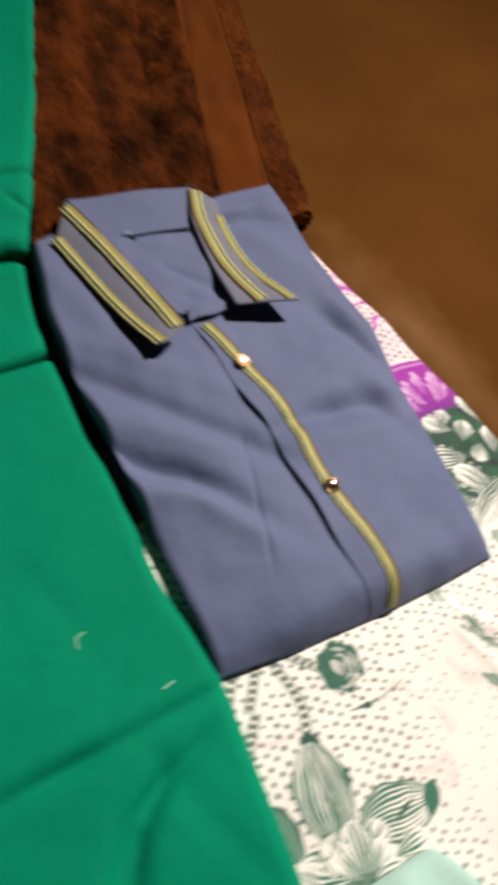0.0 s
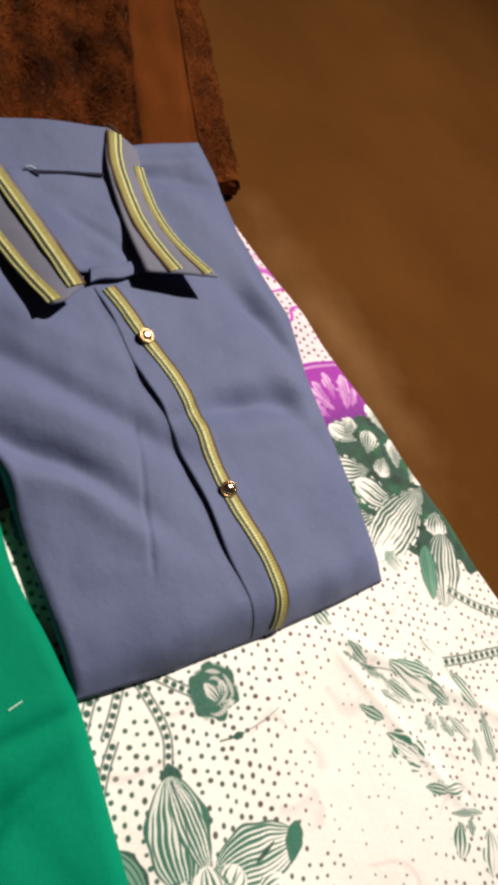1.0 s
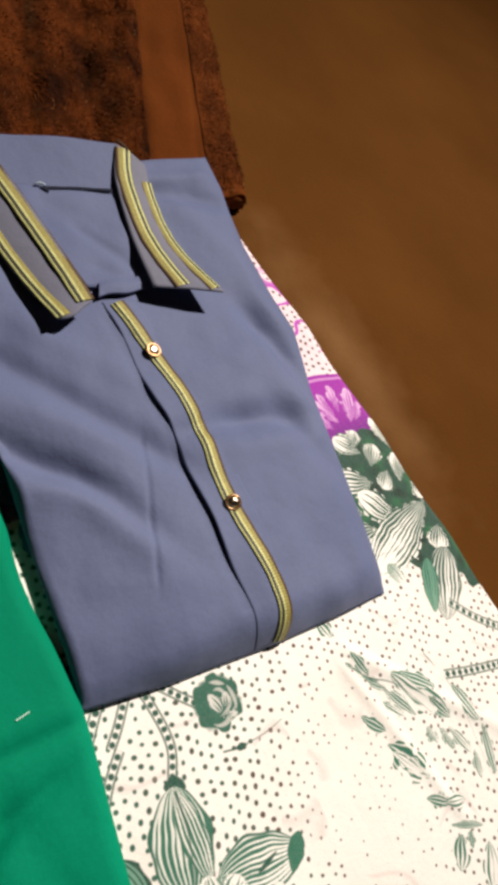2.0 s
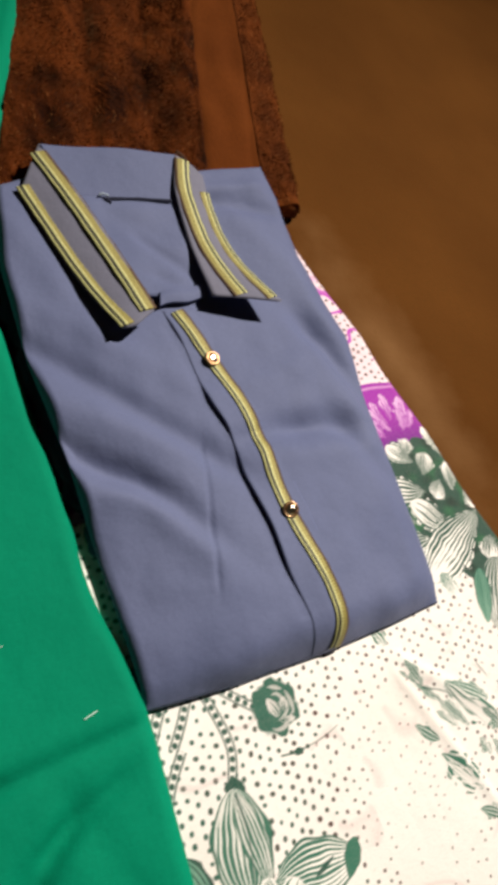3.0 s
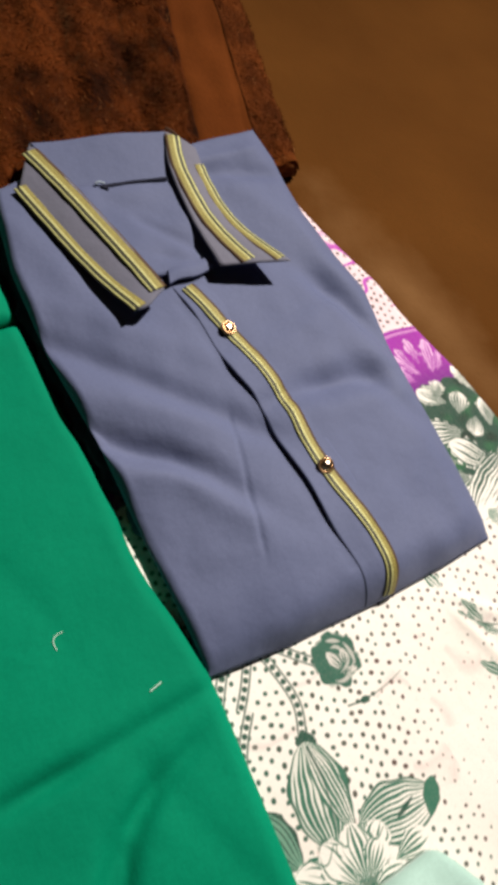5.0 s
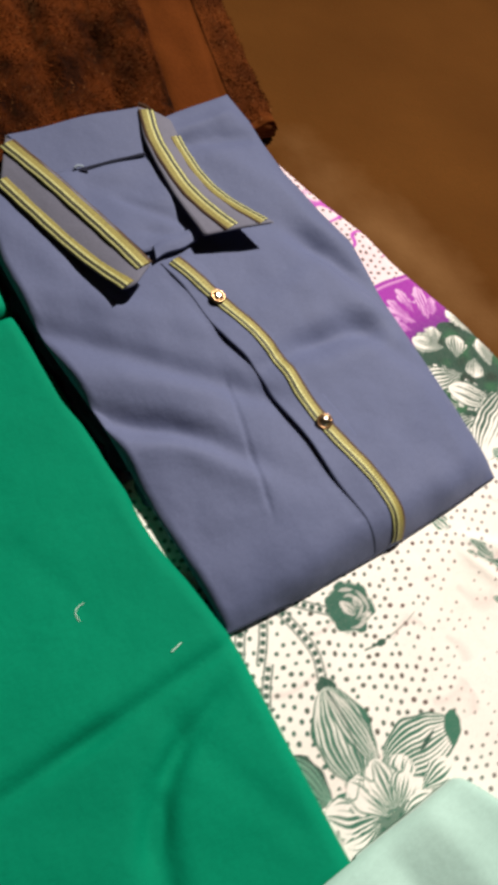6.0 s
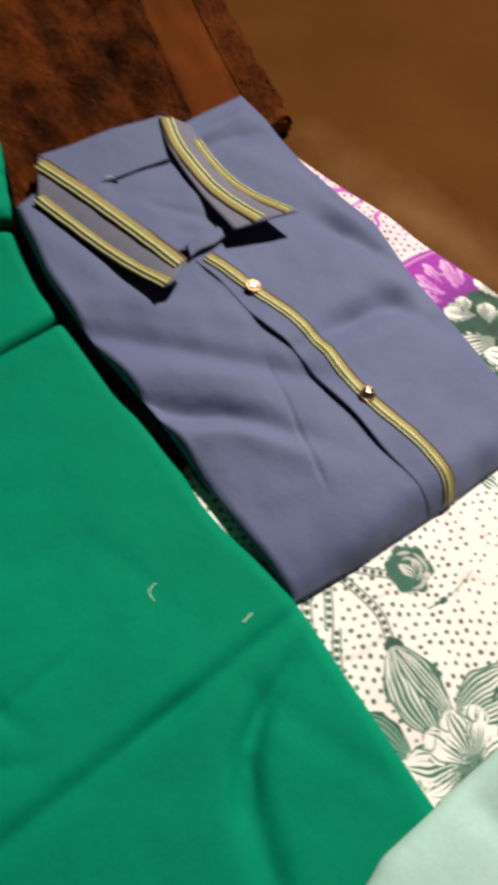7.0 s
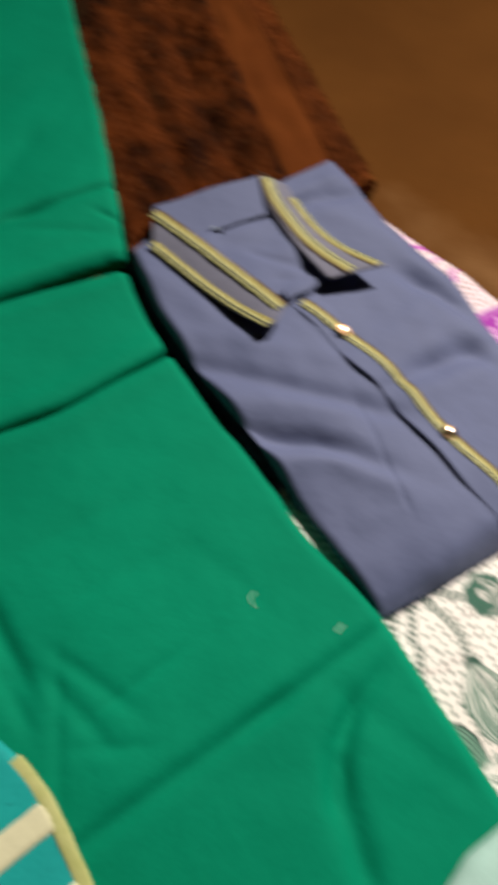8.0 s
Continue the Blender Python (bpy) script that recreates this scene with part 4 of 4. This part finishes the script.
def green_garment():
    base = thing("green_garment", (-0.12, 0.1, -0.004), "emerald green cotton garment laid flat in soft creased folds", "garment")

    def panel(name, ny, lower, upper):
        nx = 190
        s = np.linspace(0, 1, nx)[None, :] ** 1.7
        v = np.linspace(0, 1, ny)[:, None]
        v = 0.5 * v + 0.5 * (0.5 - 0.5 * np.cos(np.pi * v))
        x = -0.3 * s + 0 * v
        for _ in range(4):
            y = lower(x) + (upper(x) - lower(x)) * v
            x = GREEN_RIGHT(y) + (-0.62 - GREEN_RIGHT(y)) * s
        x, y = x[:, ::-1], y[:, ::-1]
        top = np.stack([x, y, green_height(x, y)], -1)
        low = top.copy()
        low[:, :, 2] = -0.0045
        part(name, slab(name, top, low, M_GREEN), base)

    panel("lower_fold", 330, lambda x: -0.5 + 0 * x, lambda x: crease_low(x) - gap_low(x))
    panel("middle_fold", 110, lambda x: crease_low(x) + gap_low(x), lambda x: crease_high(x) - gap_high(x))
    panel("upper_fold", 240, lambda x: crease_high(x) + gap_high(x), lambda x: 1.15 + 0 * x)


green_garment()


def thread(points, radius):
    cu = bpy.data.curves.new("lint_thread", "CURVE")
    cu.dimensions, cu.bevel_depth, cu.bevel_resolution = "3D", radius, 2
    sp = cu.splines.new("NURBS")
    sp.points.add(len(points) - 1)
    for p, (x, y) in zip(sp.points, points):
        z = float(green_height(np.array([x]), np.array([y]))[0])
        p.co = (x, y, z + radius, 1)
    sp.use_endpoint_u, sp.order_u = True, 3
    cu.materials.append(M_LINT)
    tagged(new("lint_thread", cu), "short white loose thread lying on green cloth", "thread", "threads on the green cloth")


thread([(-0.0665, 0.0605), (-0.0715, 0.0605), (-0.0745, 0.0565), (-0.0735, 0.0515)], 0.00032)
thread([(-0.0335, 0.0075), (-0.0295, 0.0085), (-0.0255, 0.0095)], 0.00045)


# ---- teal striped garment ----
def teal_garment():
    base = thing("teal_garment", (-0.3, -0.05, 0.011), "teal cotton garment with cream stripes and binding, on the green cloth", "garment")

    def edge(y):
        return np.interp(y, [-0.3, -0.0415, -0.0023, 0.0169, 0.0377, 0.0541, 0.075], [-0.244, -0.2405, -0.2415, -0.2435, -0.249, -0.256, -0.267])

    ny, nx = 90, 60
    y = np.repeat(np.linspace(-0.3, 0.075, ny)[:, None], nx, 1)
    s = np.linspace(0, 1, nx)[None, :]
    x = edge(y) - 0.2 * (1 - s)
    z = 0.0135 + 0.003 * ease(edge(y) - x, 0.008) + 0.0006 * soft_noise(x, y, 40, 31)
    z = z - 0.004 * np.clip((y - 0.045) / 0.03, 0, 1) ** 2
    top = np.stack([x, y, z], -1)
    low = top.copy()
    low[:, :, 2] = 0.0105
    part("panel", slab("panel", top, low, M_TEAL), base)

    def h(x, y):
        return float((0.0165 + 0.0006 * soft_noise(np.array([x]), np.array([y]), 40, 31))[0])

    line = [(float(edge(np.array(q))) - 0.003, q, 0.0145) for q in np.linspace(0.04, -0.3, 24)]
    part("binding", ribbon("binding", line, 0.0088, 0.0018, M_TRIM, (1, 0, 0), 0.002, 7), base, "pale lime binding")
    seam = [(-0.247 - 0.035 * j, 0.019 - 0.001 * j, h(-0.247 - 0.035 * j, 0.019) - 0.0004) for j in range(6)]
    part("seam", ribbon("seam", seam, 0.0022, 0.0002, M_SEAM, (0, 1, 0), 0.004, 5, dome=0.0001), base, "dark stitched seam")
    for k in range(5):
        y0 = 0.002 - 0.047 * k
        pts = [(-0.2455 - 0.035 * j, y0 - 0.006 * j + 0.0015 * math.sin(j), h(-0.2455 - 0.035 * j, y0) - 0.0002) for j in range(6)]
        part("stripe", ribbon("stripe", pts, 0.0175, 0.0004, M_CREAM, (0, 1, 0), 0.004, 6, dome=0.0002), base, "cream stripe")


teal_garment()


# ---- brown plush towel ----
def towel_frame(s, v):
    """s across from the green cloth to the open floor, v along from the hem."""
    left = np.stack([0.0 + 0.3 * v * 0.62, 0.392 + 0.62 * v], -1)
    right = np.stack([0.2955 + 0.262 * v * 0.62, 0.3955 + 0.62 * v], -1)
    return left * (1 - s)[..., None] + right * s[..., None]


def towel_height(s, v):
    h = 0.011 + 0.003 * np.sin(s * 9 + 0.8) * np.clip(v * 4, 0.2, 1)
    for c, w, e in ((0.13, 0.05, 0.004), (0.36, 0.06, 0.005), (0.58, 0.05, 0.004), (0.9, 0.05, 0.003)):
        h = h + e * np.exp(-((s - c - 0.05 * np.sin(v * 5 + c * 9)) / w) ** 2)
    for c, w, e in ((0.24, 0.035, 0.005), (0.47, 0.03, 0.004), (0.66, 0.02, 0.003), (0.86, 0.012, 0.0008)):
        h = h - e * np.exp(-((s - c - 0.03 * np.sin(v * 6 + c * 5)) / w) ** 2)
    h = h - 0.007 * np.exp(-((s - 0.38) / 0.1) ** 2 - ((v - 0.1) / 0.07) ** 2) - 0.006 * np.exp(-((s - 0.58) / 0.06) ** 2 - ((v - 0.13) / 0.06) ** 2)
    h = h + 0.0012 * soft_noise(s * 0.3, v * 0.62, 90, 41) + 0.0009 * soft_noise(s * 0.3, v * 0.62, 260, 42) * np.clip(np.abs(s - 0.756) / 0.03 - 3.4, 0, 1)
    return FLOOR_Z + 0.006 + (h + 0.003) * ease((1 - s) * 0.28, 0.008)


def towel():
    base = thing("brown_towel", (0.2, 0.45, FLOOR_Z), "brown plush towel with a smooth woven band, rumpled on the floor", "towel")
    ny, nx = 190, 130

    def piece(name, s0, s1, material, n, label=""):
        v = np.repeat(np.linspace(0, 1, ny)[:, None], n, 1)
        s = np.repeat(np.linspace(s0, s1, n)[None, :], ny, 0)
        xy = towel_frame(s, v)
        z = towel_height(s, v)
        if material is M_SATEEN:
            z = z - 0.0012
        low = np.concatenate([xy, np.full_like(z, FLOOR_Z + 0.0035)[..., None]], -1)
        return part(name, slab(name, np.concatenate([xy, z[..., None]], -1), low, material), base, label)

    piece("plush_field", 0.0, 0.655, M_PLUSH, 90)
    piece("woven_band", 0.65, 0.862, M_SATEEN, 34, "smooth rust-brown woven band")
    piece("plush_edge", 0.857, 1.0, M_BORDER, 26)
    # rolled hem along the short side
    s = np.linspace(0.02, 0.998, 40)
    xy = towel_frame(s, np.full(40, 0.004))
    z = towel_height(s, np.full(40, 0.004))
    part("hem", ribbon("hem", [(a[0], a[1], b - 0.0002) for a, b in zip(xy, z)], 0.008, 0.0008, M_SATEEN, (0, 1, 0), 0.003, 7), base, "stitched rolled hem")
    # standing pile
    r = np.random.RandomState(3)
    n = 52000
    s, v = r.rand(n), r.rand(n) ** 1.15
    s = np.where((s > 0.65) & (s < 0.86), s * 0.72, s)
    xy = towel_frame(s, v)
    z = towel_height(s, v)
    a = r.rand(n) * 6.283
    lean = 0.002 + 0.003 * r.rand(n)
    flow = soft_noise(xy[:, 0], xy[:, 1], 50, 44) * 2.5
    lx, ly = lean * np.cos(flow) + 0.0006 * r.randn(n), lean * np.sin(flow) + 0.0006 * r.randn(n)
    tall = 0.0008 + 0.002 * r.rand(n)
    w = 0.0005
    p0 = np.stack([xy[:, 0] - w * np.cos(a), xy[:, 1] - w * np.sin(a), z - 0.0003], -1)
    p1 = np.stack([xy[:, 0] + w * np.cos(a), xy[:, 1] + w * np.sin(a), z - 0.0003], -1)
    p2 = np.stack([xy[:, 0] + lx, xy[:, 1] + ly, z + tall], -1)
    verts = np.stack([p0, p1, p2], 1).reshape(-1, 3)
    faces = np.arange(3 * n).reshape(-1, 3)
    ob = part("plush_nap", finish("plush_nap", verts.tolist(), faces.tolist(), M_PILE, False), base)
    tagged(ob, kind="stuff")


towel()


# ---- pale mint cloth ----
def mint_cloth():
    ny, nx = 70, 110
    s = np.linspace(0, 1, nx)[None, :]
    v = np.linspace(0, 1, ny)[:, None]
    front = smooth_curve([0, 0.25, 0.45, 0.93, 0.95, 1.0], [-0.185, -0.16, -0.1445, -0.143, -0.148, -0.172])
    x = -0.16 + 0.26 * s + 0.05 * v * s
    y = front(s) - 0.24 * v + 0.0 * s
    z = 0.0095 + 0.01 * ease(front(s) - y + 0 * x, 0.03) + 0.0014 * soft_noise(x, y, 30, 51)
    z = z + ridge(x, y, (0.05, -0.15), (0.08, -0.3), 0.014, 0.004) - ridge(x, y, (0.02, -0.16), (0.05, -0.3), 0.01, 0.003)
    z = 0.0105 + (z - 0.0105) * ease((1 - s) * 0.26 + 0 * v, 0.014)
    top = np.stack([x, y, z], -1)[::-1]
    low = top.copy()
    low[:, :, 2] = np.where(top[:, :, 0] > 0.004, 0.0016, 0.0095)
    me = slab("mint_cloth", top, low, M_MINT)
    tagged(new("mint_cloth", me), "pale mint cotton cloth lying over the green and printed cloths", "fabric")


mint_cloth()
